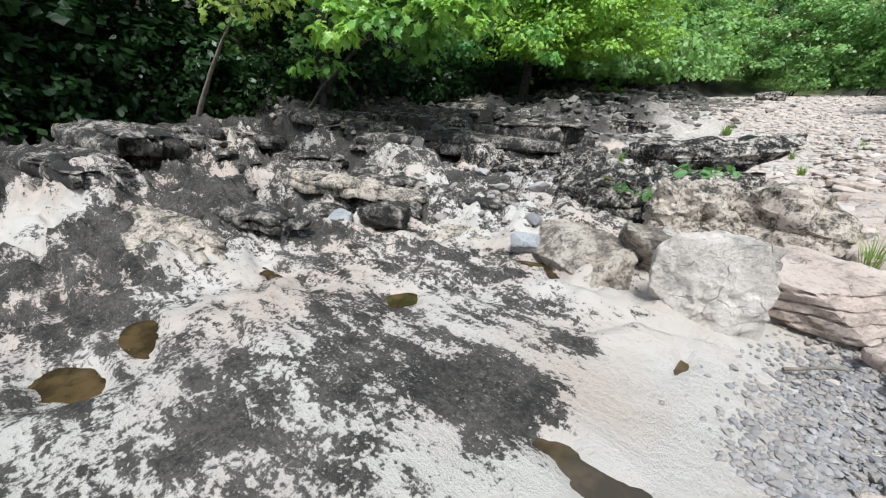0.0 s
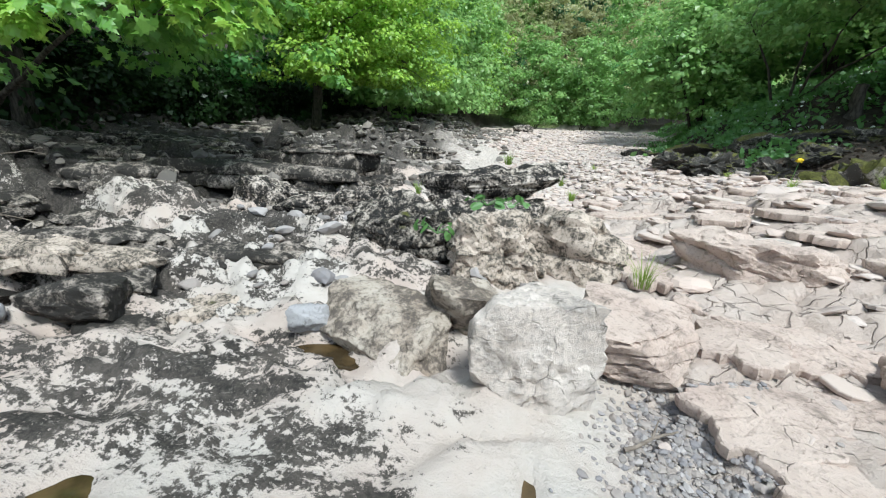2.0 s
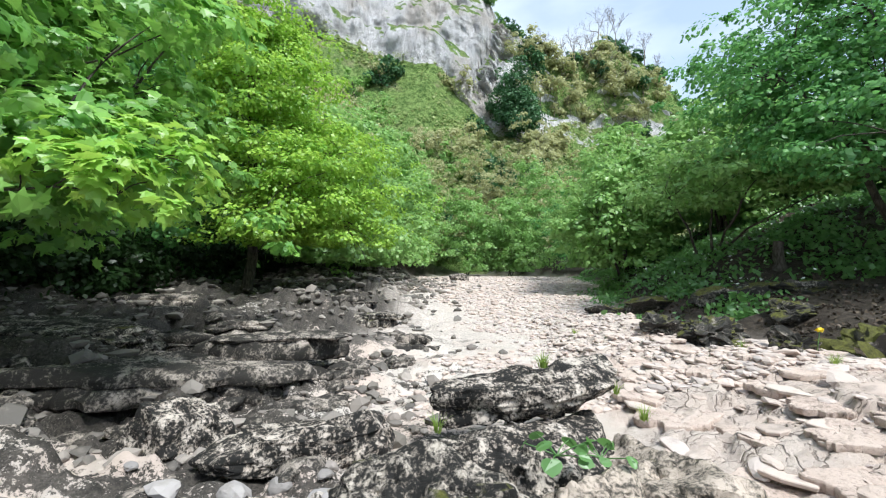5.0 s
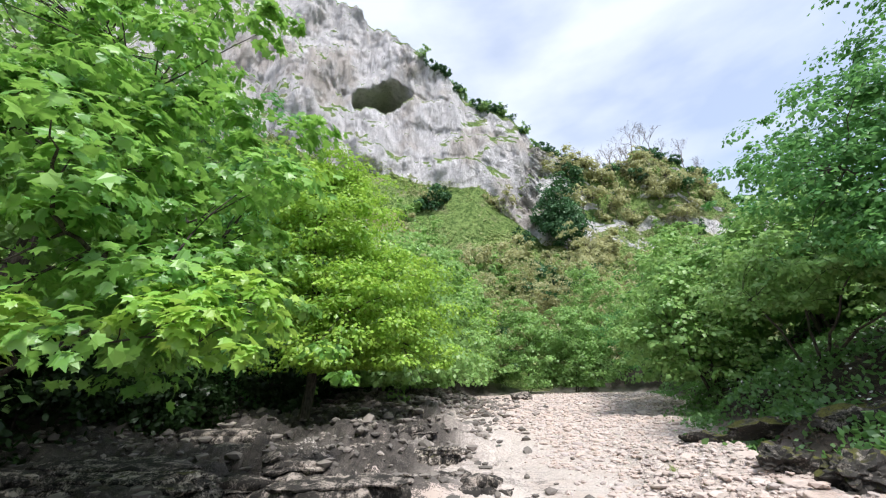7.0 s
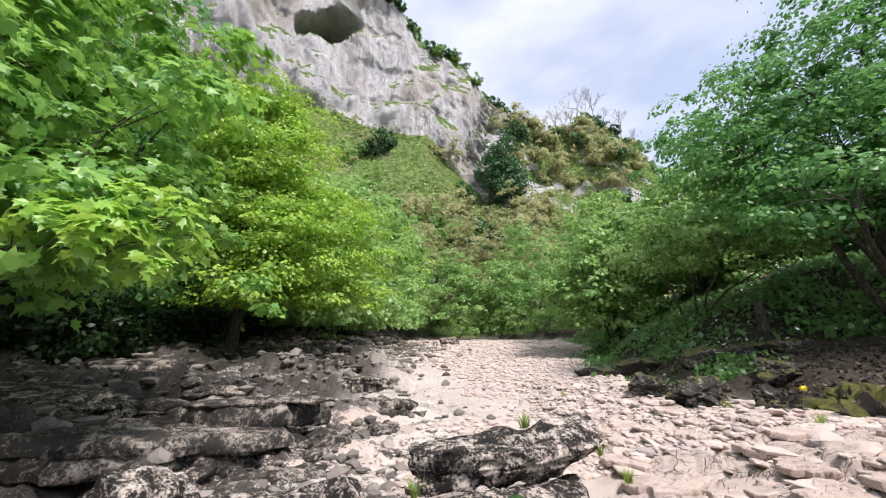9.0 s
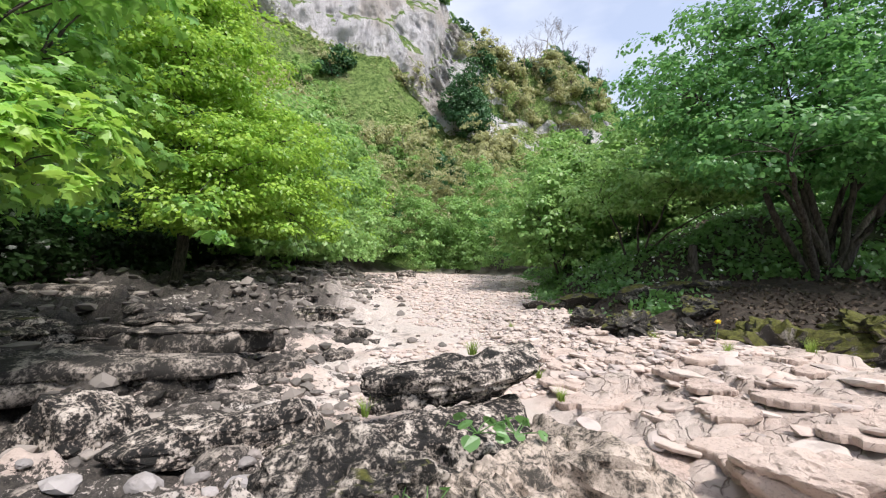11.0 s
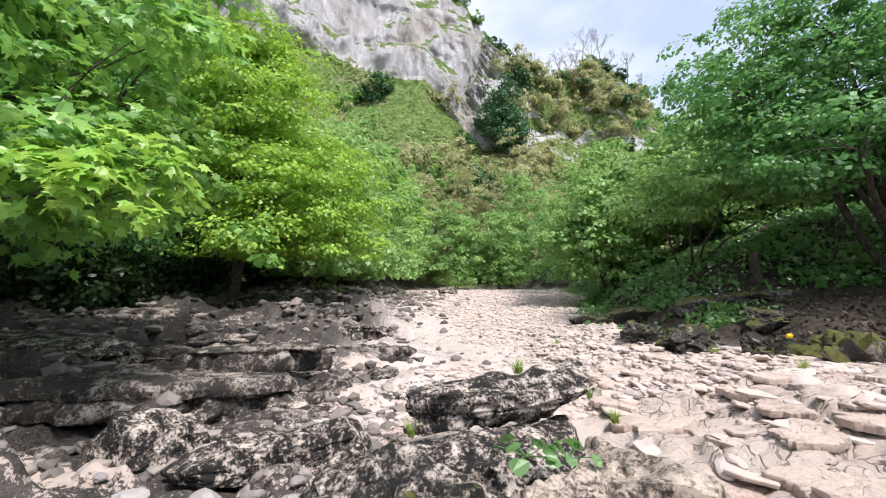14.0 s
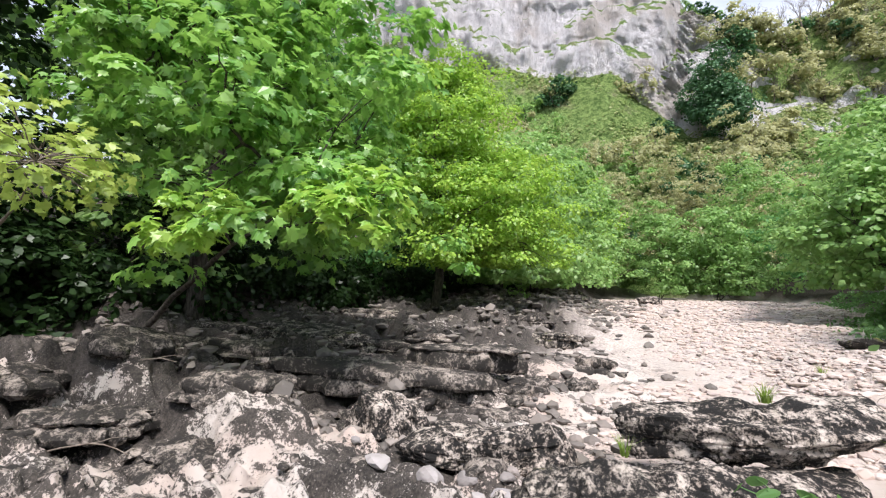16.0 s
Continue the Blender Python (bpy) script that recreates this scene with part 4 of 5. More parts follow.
for i in range(16):
    k = int(np.argmin(np.abs(HILL[0][:, int(nv * 0.6)] - (21 + 2.7 * i))))
    j = int(nv * (0.30 + 0.035 * ((i * 7) % 15)))
    bare_tree(float(HILL[0][k, j]), float(HILL[1][k, j]) - 0.5, float(HILL[2][k, j]) - 0.5, 9 + (i * 5) % 6, 340 + i, "leafless grey-brown tree on the wooded slope")
for i in range(70):
    k = int(np.argmin(np.abs(HILL[0][:, int(nv * 0.6)] - HILL_RNG.uniform(17, 66))))
    j = int(nv * HILL_RNG.uniform(0.2, 0.86))
    if 33 < float(HILL[2][k, j]) < 46:
        continue
    o = copy_thing(KINDS[int(HILL_RNG.choice([1, 1, 1, 2]))], pose(0, 0, 0))
    o.matrix_world = pose(*(float(q[k, j]) for q in HILL), 0, 0, HILL_RNG.uniform(0, 360)) @ Matrix.Diagonal((*[HILL_RNG.uniform(0.9, 1.7)] * 3, 1))
def build_tussocks():
    """Rough grass and low growth over the steep slope: one mesh."""
    rng = np.random.default_rng(66)
    n = 60000
    i, j = rng.integers(0, nu, n), (nv * rng.uniform(0.05, 0.43, n)).astype(int)
    p = np.stack([q[i, j] for q in HILL], -1)
    keep = (p[:, 0] > -75) & (p[:, 0] < 70) & (fbm(p[:, 0] * 0.12, p[:, 2] * 0.12, 0, 68, 4) > rng.uniform(-0.5, 0.6, n))
    p = p[keep] + rng.uniform(-0.4, 0.4, (int(keep.sum()), 3)) + np.array([0, -0.15, 0.1])
    out = np.tile([[0, -0.7, 0.7]], (len(p), 1)) + rng.normal(0, 0.3, (len(p), 3))
    me = leaf_mesh("hill_grass", p, out, 0.75, KITE, rng)
    me.materials.append(L_HILL)
    tagged(new("hill_grass", me), "rough pale grass on the steep slope", "grass", kind="stuff")


build_tussocks()
bare_tree(24, 62, 3, 24, 320, "tall leafless tree beyond the sloping bank")
bare_tree(30, 55, 4, 22, 321, "tall leafless tree beyond the sloping bank")


# ---- rocks ----
def ico(level):
    bm = bmesh.new()
    bmesh.ops.create_icosphere(bm, subdivisions=level, radius=1)
    bm.verts.ensure_lookup_table()
    v = np.array([q.co[:] for q in bm.verts])
    f = np.array([[q.index for q in p.verts] for p in bm.faces])
    bm.free()
    return v, f


ICO = {k: ico(k) for k in (1, 2, 3, 4, 5)}


def rock_mesh(name, dims, seed, level=4, facets=11, sharp=60, strata=0.0, rough=0.04, boxy=0.5, dip=(0.0, 0.0)):
    """A broken stone: a worn polyhedron with ledges and fine relief."""
    rng = np.random.default_rng(seed)
    d, f = ICO[level]
    nrm = rng.normal(0, 1, (facets, 3))
    nrm /= np.linalg.norm(nrm, axis=1)[:, None]
    box = np.concatenate([np.eye(3), -np.eye(3)]) + rng.normal(0, 0.16, (6, 3))
    box /= np.linalg.norm(box, axis=1)[:, None]
    planes = np.concatenate([nrm, box])
    dist = np.concatenate([rng.uniform(0.62, 0.98, facets), rng.uniform(0.70, 0.86, 6) + (1 - boxy) * 0.3])
    q = np.maximum(d @ planes.T, 1e-3) / dist
    r = 1 / (np.sum(q ** sharp, axis=1) ** (1 / sharp))
    p = d * r[:, None]
    half = np.array(dims) / 2 / np.maximum(np.abs(p).max(0), 1e-6)
    p = p * half
    m = min(dims)
    k = 1.0 / max(dims)
    disp = fbm(p[:, 0] * 3 * k + seed, p[:, 1] * 3 * k, p[:, 2] * 3 * k, seed, 3) * rough * 0.9 + fbm(p[:, 0] * 9 * k, p[:, 1] * 9 * k, p[:, 2] * 9 * k, seed + 5, 4) * rough * 0.4
    rid = -np.abs(fbm(p[:, 0] * 5 * k, p[:, 1] * 5 * k + 9, p[:, 2] * 5 * k, seed + 9, 3)) * rough * 1.3 - np.abs(fbm(p[:, 0] * 12 * k + 4, p[:, 1] * 12 * k, p[:, 2] * 12 * k, seed + 31, 3)) * rough * 0.8
    p = p + d * ((disp + rid) * m)[:, None]
    if strata:
        s = (p[:, 2] + dip[0] * p[:, 0] + dip[1] * p[:, 1]) / strata + 0.4 * fbm(p[:, 0] * 2 * k, p[:, 1] * 2 * k, 0, seed + 3, 3)
        w = s - np.floor(s)
        notch = 1 - smooth(0.0, 0.16, w) * smooth(1.0, 0.9, w)
        shift = (lattice(np.floor(s), np.floor(s) * 0, np.floor(s) * 0, seed) - 0.5) * 0.09 - notch * 0.06
        p[:, :2] = p[:, :2] * (1 + shift)[:, None]
    return mesh_of(name, p, f, False)


def shade_by_angle(me, deg):
    bm = bmesh.new()
    bm.from_mesh(me)
    for fc in bm.faces:
        fc.smooth = True
    lim = radians(deg)
    for e in bm.edges:
        e.smooth = not (len(e.link_faces) == 2 and e.calc_face_angle(0) > lim)
    bm.to_mesh(me)
    bm.free()


def rock(name, x, y, dims, mat, label, seed, rz=0, rx=0, ry=0, lift=None, sink=0.18, level=5, group="", **kw):
    me = rock_mesh(name, dims, seed, level, **kw)
    shade_by_angle(me, 32)
    me.materials.append(mat)
    ob = new(name, me)
    z = height(x, y) + dims[2] * (0.5 - sink) if lift is None else lift
    ob.matrix_world = pose(x, y, z, rx, ry, rz)
    return tagged(ob, label, "rock", group)


rock("boulder", 0.70, 4.72, (0.68, 0.58, 0.68), M_WHITE, "big pale angular limestone boulder on the worn bed", 7, rz=12, facets=16, rough=0.030, boxy=1.0, lift=0.25)
rock("rock", -0.13, 5.02, (1.0, 0.62, 0.36), M_BROWN, "tilted brown limestone block beside the pale boulder", 43, rz=-26, rx=4, ry=9, lift=0.12, rough=0.06, boxy=1.0, facets=6)
rock("rock", 0.30, 5.26, (0.52, 0.66, 0.50), M_BROWN, "grey-brown rock wedged behind the pale boulder", 12, rz=15, lift=0.18, boxy=0.8)
rock("rock", 1.36, 5.34, (0.72, 1.05, 0.40), M_PINK, "flaking pale layered rock beside the boulder", 13, rz=-10, strata=0.075, lift=0.15, boxy=0.9)
rock("rock", -3.08, 7.95, (0.98, 0.80, 0.80), M_LICHEN, "block-shaped rock with patchy dark lichen", 14, rz=-20, lift=0.24, boxy=1.0, rough=0.04)
# the outcrop in the middle
outcrop = thing("outcrop", 0.2, 7.0, 0.0, "lichen-crusted limestone outcrop in the middle of the bed", "rock")


def block(x, y, dims, mat, label, seed, **kw):
    ob = rock("block", x, y, dims, mat, label, seed, **kw)
    ob.matrix_world = Matrix.Translation((-0.2, -7.0, 0)) @ ob.matrix_world
    ob.parent = outcrop
    del ob["category"]
    return ob


block(-0.62, 6.72, (1.55, 0.95, 0.95), M_BLACK, "blackened overhanging front block of the outcrop", 15, rz=-16, lift=0.18, boxy=0.9, strata=0.22, rough=0.06)
block(0.42, 6.42, (1.0, 1.0, 0.85), M_TAN, "lumpy tan rock of the outcrop with grey crust", 16, rz=20, lift=0.20, rough=0.07)
block(1.05, 6.95, (1.15, 1.75, 0.95), M_TAN, "sloping tan flank of the outcrop", 17, rz=24, ry=14, lift=0.14, rough=0.05, strata=0.3)
block(0.25, 7.45, (1.9, 1.2, 0.86), M_LICHEN, "lichened ridge of the outcrop under the cap slab", 18, rz=8, lift=0.20, rough=0.07)
rock("cap_slab", 0.26, 7.95, (2.05, 1.0, 0.52), M_LICHEN, "flat overhanging slab crusted with black and white lichen", 19, rz=8, ry=-7, rx=-6, lift=0.56, strata=0.15, boxy=0.5, rough=0.11)
rock("rock", -1.75, 7.65, (1.75, 0.95, 0.68), M_LICHEN, "long lichened rock between block and outcrop", 20, rz=12, lift=0.20, strata=0.2, rough=0.07, boxy=0.8)
# slabs to the right
rock("slab", 2.52, 6.45, (1.35, 0.90, 0.50), M_PINK, "thick tilted slab with a broken edge", 21, rz=-22, rx=-6, ry=10, lift=0.30, boxy=0.6, rough=0.08, strata=0.16)
# stones on the left of the foreground
rock("rock", -2.22, 4.78, (0.62, 0.50, 0.36), M_DARK, "dark rough rock on the mottled bed", 31, rz=20, lift=0.16)
rock("stone", -2.55, 4.42, (0.36, 0.28, 0.22), M_GREY, "rounded pale grey stone", 32, sink=0.2, level=4)
rock("stone", -0.60, 4.90, (0.27, 0.22, 0.19), M_GREY, "squared grey stone beside the brown block", 33, rz=10, sink=0.15, level=4, boxy=1.0)
# dark ledges of the left bank
def ledge_meshes(name, dims, layers, seed, taper=0.12):
    """Thin beds of rock lying on one another, each with its own ragged outline and worn upper edge."""
    rng = np.random.default_rng(seed)
    n = 56
    a = np.linspace(0, math.tau, n, endpoint=False)
    ca, sa = np.cos(a), np.sin(a)
    base = 1 / (np.abs(ca) ** 3.4 + np.abs(sa) ** 3.4) ** (1 / 3.4)
    cuts = np.sort(rng.uniform(0.15, 0.85, layers - 1)) if layers > 1 else np.array([])
    levels = np.concatenate([[0], cuts, [1]]) * dims[2]
    beds = []
    for k in range(layers):
        vs, fs = [], []
        w = 1 - taper * k + rng.normal(0, 0.05)
        r = base * w * (1 + 0.17 * fbm(ca * 1.5 + 7 * k, sa * 1.5, 0, seed + k, 3) + 0.10 * fbm(ca * 6 + 7 * k, sa * 6, 0, seed + 50 + k, 4, 0.7))
        off = rng.normal(0, 0.05, 2) * np.array(dims[:2])
        lo, hi = levels[k] - (0.06 if k == 0 else 0.01), levels[k + 1]
        th = hi - lo
        crisp = layers == 1
        rows = [(0.98, lo), (1.0, lo + th * 0.3), (1.005, lo + th * 0.65), (0.997, hi - 0.1 * th), (0.965, hi), (0.72, hi + 0.012), (0.45, hi + 0.018), (0.18, hi + 0.02)] if crisp else [(0.93, lo), (1.0, lo + th * 0.22), (1.02, lo + th * 0.6), (0.985, hi - 0.18 * th), (0.93, hi), (0.72, hi + 0.02), (0.45, hi + 0.03), (0.18, hi + 0.03)]
        start = len(vs)
        for q, z in rows:
            px, py = r * q * ca * dims[0] / 2 + off[0], r * q * sa * dims[1] / 2 + off[1]
            jig = 0.03 * fbm(px * 3.1 + seed, py * 4.3, z * 2, seed + 9, 4, 0.65) + 0.014 * fbm(px * 11, py * 13, z * 9, seed + 12, 3)
            side = 1 + (0.05 if q > 0.9 and layers > 1 else 0) * fbm(ca * 9, sa * 9, z * 7 + k, seed + 21, 3)
            vs += list(np.stack([px * side, py * side, z + jig * (0.6 if q > 0.95 else 1.4)], -1))
        for m in range(len(rows) - 1):
            for i in range(n):
                j = (i + 1) % n
                fs.append((start + m * n + i, start + m * n + j, start + (m + 1) * n + j, start + (m + 1) * n + i))
        top = start + (len(rows) - 1) * n
        for i in range(0, n // 2 - 1):
            fs.append((top + i, top + i + 1, top + n - 2 - i, top + n - 1 - i))
        me = mesh_of(name, np.array(vs), np.array(fs))
        shade_by_angle(me, 24 if crisp else 34)
        beds.append(me)
    return beds


def ledge(name, x, y, dims, mat, label, seed, rz=0, tilt=(0, 0), layers=3, sink=0.25, group=""):
    top = thing(name, 0, 0, 0, label, "rock", group)
    top.matrix_world = pose(x, y, height(x, y) - dims[2] * sink, tilt[0], tilt[1], rz)
    for me in ledge_meshes("rock_bed", dims, layers, seed):
        part("rock_bed", me, mat, top)
    return top


for i, (x, y, dx, dy, dz, rz) in enumerate([(-4.5, 9.3, 3.2, 1.1, 0.62, 8), (-7.0, 9.2, 3.2, 1.1, 0.6, -3), (-5.6, 10.7, 3.6, 1.1, 0.55, 8), (-3.3, 10.6, 1.8, 0.9, 0.55, 5), (-8.2, 11.4, 3.4, 1.2, 0.55, 0), (-5.0, 12.4, 1.2, 0.9, 0.45, 20),
                                            (-3.2, 12.0, 1.0, 0.8, 0.6, 40), (-2.2, 10.5, 0.9, 0.7, 0.5, 10), (-6.8, 13.8, 2.4, 1.2, 0.5, 6), (-9.0, 8.6, 2.2, 1.0, 0.5, -12), (-8.8, 13.0, 2.5, 1.2, 0.5, 4), (-4.4, 15.0, 1.3, 0.8, 0.5, 25), (-7.4, 7.4, 1.7, 0.9, 0.4, -18), (-5.9, 6.4, 1.1, 0.8, 0.42, 30),
                                            (-4.6, 5.4, 0.8, 0.6, 0.35, 0), (-2.0, 13.5, 0.8, 0.6, 0.4, 15), (-1.5, 11.8, 0.7, 0.5, 0.35, 60), (-6.9, 5.2, 1.6, 1.0, 0.45, 12), (-8.4, 6.2, 2.2, 1.1, 0.5, -6), (-5.0, 7.4, 1.3, 0.7, 0.35, 16), (-4.2, 6.5, 0.9, 0.6, 0.35, -20), (-6.3, 8.1, 1.5, 0.7, 0.35, 6), (-9.8, 10.2, 2.4, 1.1, 0.5, 5),
                                            (-3.6, 4.6, 1.5, 0.7, 0.35, 8), (-4.4, 3.8, 1.8, 0.7, 0.35, 4), (-3.0, 5.6, 1.1, 0.6, 0.32, 12), (-5.6, 4.4, 1.4, 0.8, 0.4, 20), (-2.9, 3.7, 1.1, 0.45, 0.22, 6), (-10.5, 7.2, 2.0, 1.1, 0.6, 0), (-10.4, 12.4, 2.2, 1.0, 0.5, 10), (-8.6, 15.6, 2.4, 1.1, 0.5, 8)]):
    ledge("ledge_rock", x, y, (dx * 1.1, dy * 1.2, dz * (0.6 if y > 6.5 else 0.4)), M_DARK, "layered ledge of wet limestone, darkened in colour for tree shade", 130 + i, rz=rz + 4, tilt=(-5 + i % 3, 3 - i % 4), layers=2 + i % 3, sink=0.48, group="dark ledges by the shaded bank")
# first ten lie under the trees: dark materials stand in for shade
for i, (x, y, dx, dy, dz, rz) in enumerate([(-5.2, 10.0, 4.2, 1.0, 0.55, 6), (-4.3, 10.9, 2.0, 0.8, 0.5, 10), (-6.9, 10.6, 3.0, 1.1, 0.6, 2), (-4.1, 11.6, 1.4, 0.8, 0.5, 14), (-6.2, 11.8, 2.6, 0.9, 0.5, 0), (-2.9, 11.4, 1.0, 0.7, 0.5, 25), (-2.4, 9.4, 1.1, 0.7, 0.4, 20), (-1.3, 13.0, 1.0, 0.7, 0.5, 10), (-2.6, 14.6, 1.3, 0.8, 0.5, -8), (-4.0, 17.0, 1.6, 0.9, 0.5, 12),
                                            (-3.6, 3.0, 2.2, 0.55, 0.20, 5), (-5.4, 2.9, 2.6, 0.8, 0.35, 3), (-3.4, 5.1, 1.9, 0.6, 0.28, 8), (-2.0, 5.9, 1.4, 0.5, 0.18, 14), (-1.6, 5.2, 1.1, 0.4, 0.13, 12), (-6.3, 3.6, 2.4, 0.9, 0.5, 6), (-7.6, 4.6, 2.4, 1.0, 0.5, 0), (-8.6, 5.2, 2.2, 1.0, 0.6, 8)]):
    ledge("ledge_rock", x, y, (dx, dy, dz * (0.62 if y > 6.5 else 0.45)), (M_DARK, M_DARK, M_BLACK)[i % 3] if i < 10 else (M_TAN, M_DARK)[i % 2], "long layered ledge with pale worn edges", 260 + i, rz=rz, tilt=(-4, 3 - i % 5), layers=3 if dz > 0.3 else 2, sink=0.48, group="dark ledges by the shaded bank")
rock("rock", -5.6, 18.4, (2.1, 1.2, 0.95), M_DARK, "isolated dark rock in the shaded bed", 160, rz=10, sink=0.25, level=4)
rock("rock", 0.0, 44.7, (2.3, 1.4, 1.0), M_LICHEN, "distant pale rock at the bend", 161, sink=0.2, level=4)
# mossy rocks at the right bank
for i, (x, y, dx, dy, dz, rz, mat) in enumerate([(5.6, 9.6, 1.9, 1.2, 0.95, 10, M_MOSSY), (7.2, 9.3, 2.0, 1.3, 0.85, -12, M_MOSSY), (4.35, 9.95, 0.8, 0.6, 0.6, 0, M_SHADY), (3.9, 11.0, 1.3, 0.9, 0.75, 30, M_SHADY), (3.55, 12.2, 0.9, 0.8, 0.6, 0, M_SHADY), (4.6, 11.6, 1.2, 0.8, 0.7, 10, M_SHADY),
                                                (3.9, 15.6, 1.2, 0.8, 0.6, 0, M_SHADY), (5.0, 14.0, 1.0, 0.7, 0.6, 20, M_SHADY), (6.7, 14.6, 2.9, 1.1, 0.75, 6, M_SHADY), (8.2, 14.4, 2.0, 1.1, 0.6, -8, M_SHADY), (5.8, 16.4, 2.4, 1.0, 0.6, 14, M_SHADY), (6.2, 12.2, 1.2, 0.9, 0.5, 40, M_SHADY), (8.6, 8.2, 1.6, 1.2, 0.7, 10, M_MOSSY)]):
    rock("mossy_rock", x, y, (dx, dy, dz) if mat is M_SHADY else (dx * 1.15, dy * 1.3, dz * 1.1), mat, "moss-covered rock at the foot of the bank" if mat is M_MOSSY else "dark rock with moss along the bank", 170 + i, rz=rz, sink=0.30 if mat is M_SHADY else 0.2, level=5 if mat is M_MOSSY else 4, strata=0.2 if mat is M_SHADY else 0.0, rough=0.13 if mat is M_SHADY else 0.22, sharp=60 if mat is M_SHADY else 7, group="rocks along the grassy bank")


# flat slabs lapping over one another on the pale side
def build_slabs():
    rng = np.random.default_rng(88)
    kinds = []
    for i in range(9):
        me = ledge_meshes("slab", (1.0, 0.78, 0.16), 1, 700 + i)[0]
        me.materials.append(M_PINK)
        kinds.append(me)
    spots = [(1.85, 4.75, 0.62, 12), (2.02, 4.28, 0.85, -15), (1.75, 3.72, 0.7, 40), (2.35, 4.95, 0.7, 25), (2.6, 4.4, 0.8, -5), (1.95, 5.35, 0.6, 60), (2.5, 5.5, 0.7, 10)]
    while len(spots) < 80:
        y = 3.0 + 7.5 * rng.random() ** 1.1
        x = rng.uniform(1.75, min(5.6, float(right_edge(y)) - 0.9))
        d = rng.uniform(0.28, 0.85)
        if all((x - q[0]) ** 2 + (y - q[1]) ** 2 > (0.33 * (d + q[2])) ** 2 for q in spots) and not (2.0 < x < 3.1 and 5.9 < y < 7.0):
            spots.append((x, y, d, rng.uniform(-40, 40)))
    zs = bed(np.array([q[0] for q in spots]), np.array([q[1] for q in spots]))[0]
    for i, ((x, y, d, rz), z) in enumerate(zip(spots, zs)):
        ob = new("slab", kinds[i % 9])
        ob.matrix_world = pose(x, y, float(z) - 0.03, rng.normal(2.5, 2.5), rng.normal(-2.5, 2.5), rz + 180 * (i % 2)) @ Matrix.Diagonal((d, d, 0.20 + 0.20 * d, 1))
        tagged(ob, "pale flat slab of broken bed rock", "rock", "flat slabs of the bed")


build_slabs()


# ---- loose stones ----
def stone_kinds(flat, seeds, level=2):
    kinds = []
    for s in seeds:
        me = rock_mesh("stone", (1.0, 0.78, flat), s, level, facets=9, sharp=16, rough=0.03, boxy=0.7)
        kinds.append(me)
    return kinds


def scatter(name, zone, count, sizes, mat, label, group, seed, flat=0.4):
    """Single stones lying on the bed."""
    rng = np.random.default_rng(seed)
    kinds = stone_kinds(flat, [seed * 10 + i for i in range(6)])
    for me in kinds:
        me.materials.append(mat)
    x, y = zone(rng, count)
    z = bed(x, y)[0]
    for i in range(len(x)):
        s = rng.uniform(*sizes) * (0.6 + 0.8 * rng.random() ** 2)
        ob = new(name, kinds[int(rng.integers(6))])
        ob.matrix_world = pose(x[i], y[i], z[i] + s * flat * 0.26, rng.normal(0, 9), rng.normal(0, 9), rng.uniform(0, 360)) @ Matrix.Diagonal((s, s, s, 1))
        tagged(ob, label, "stone", group)


def box_zone(x0, x1, y0, y1):
    return lambda rng, n: (rng.uniform(x0, x1, n), rng.uniform(y0, y1, n))


def joined(name, zone, count, sizes, mat, label, seed, flat=0.5, level=1):
    """Gravel that nobody could count: one mesh."""
    rng = np.random.default_rng(seed)
    shapes = []
    for i in range(5):
        d, f = ICO[level]
        p = d * (1 + 0.28 * rng.normal(0, 1, (len(d), 1)).clip(-1, 1)) * np.array([0.5, 0.38, 0.5 * flat])
        shapes.append(p)
    f = ICO[level][1]
    x, y = zone(rng, count)
    z = bed(x, y)[0]
    s = rng.uniform(sizes[0], sizes[1], len(x)) * (0.6 + 0.8 * rng.random(len(x)) ** 2)
    s = s * np.clip(y / 14, 1, 2.2)
    a = rng.uniform(0, 6.283, len(x))
    pick = rng.integers(0, 5, len(x))
    p = np.array(shapes)[pick] * s[:, None, None]
    c, sn = np.cos(a)[:, None], np.sin(a)[:, None]
    q = np.stack([p[..., 0] * c - p[..., 1] * sn + x[:, None], p[..., 0] * sn + p[..., 1] * c + y[:, None], p[..., 2] + (z + s * flat * 0.2)[:, None]], -1)
    faces = (f[None] + (np.arange(len(x)) * len(ICO[level][0]))[:, None, None]).reshape(-1, 3)
    me = mesh_of(name, q.reshape(-1, 3), faces)
    me.materials.append(mat)
    tagged(new(name, me), label, "gravel", kind="stuff")


def bar_zone(rng, n):
    y = 9 + 48 * rng.random(n) ** 1.7
    lo, hi = -1.6 - 0.10 * (y - 10), right_edge(y) - 0.6
    x = lo + (hi - lo) * rng.random(n) ** 0.8
    keep = x - lo > 1.2 + 2.2 * fbm(x * 0.22, y * 0.22, 0, 67, 4) * rng.uniform(0.4, 1.4, n)
    return x[keep], y[keep]


def dark_zone(rng, n):
    y = 7.5 + 40 * rng.random(n) ** 1.7
    lo, hi = left_edge(y) - 0.8, -1.0 - 0.09 * (y - 10)
    return lo + (hi - lo) * rng.random(n) + rng.normal(0, 0.3 + 0.05 * y), y


def hollow_zone(rng, n):
    x, y = rng.normal(1.40, 0.17, n), rng.uniform(3.5, 5.0, n)
    return x + 0.22 * (y - 4.2), y


scatter("stone", box_zone(1.3, 4.8, 3.4, 10.5), 130, (0.10, 0.36), M_STONE_PINK, "flat pale stone lying on the cracked bed", "loose stones on the pale bed", 3, 0.24)
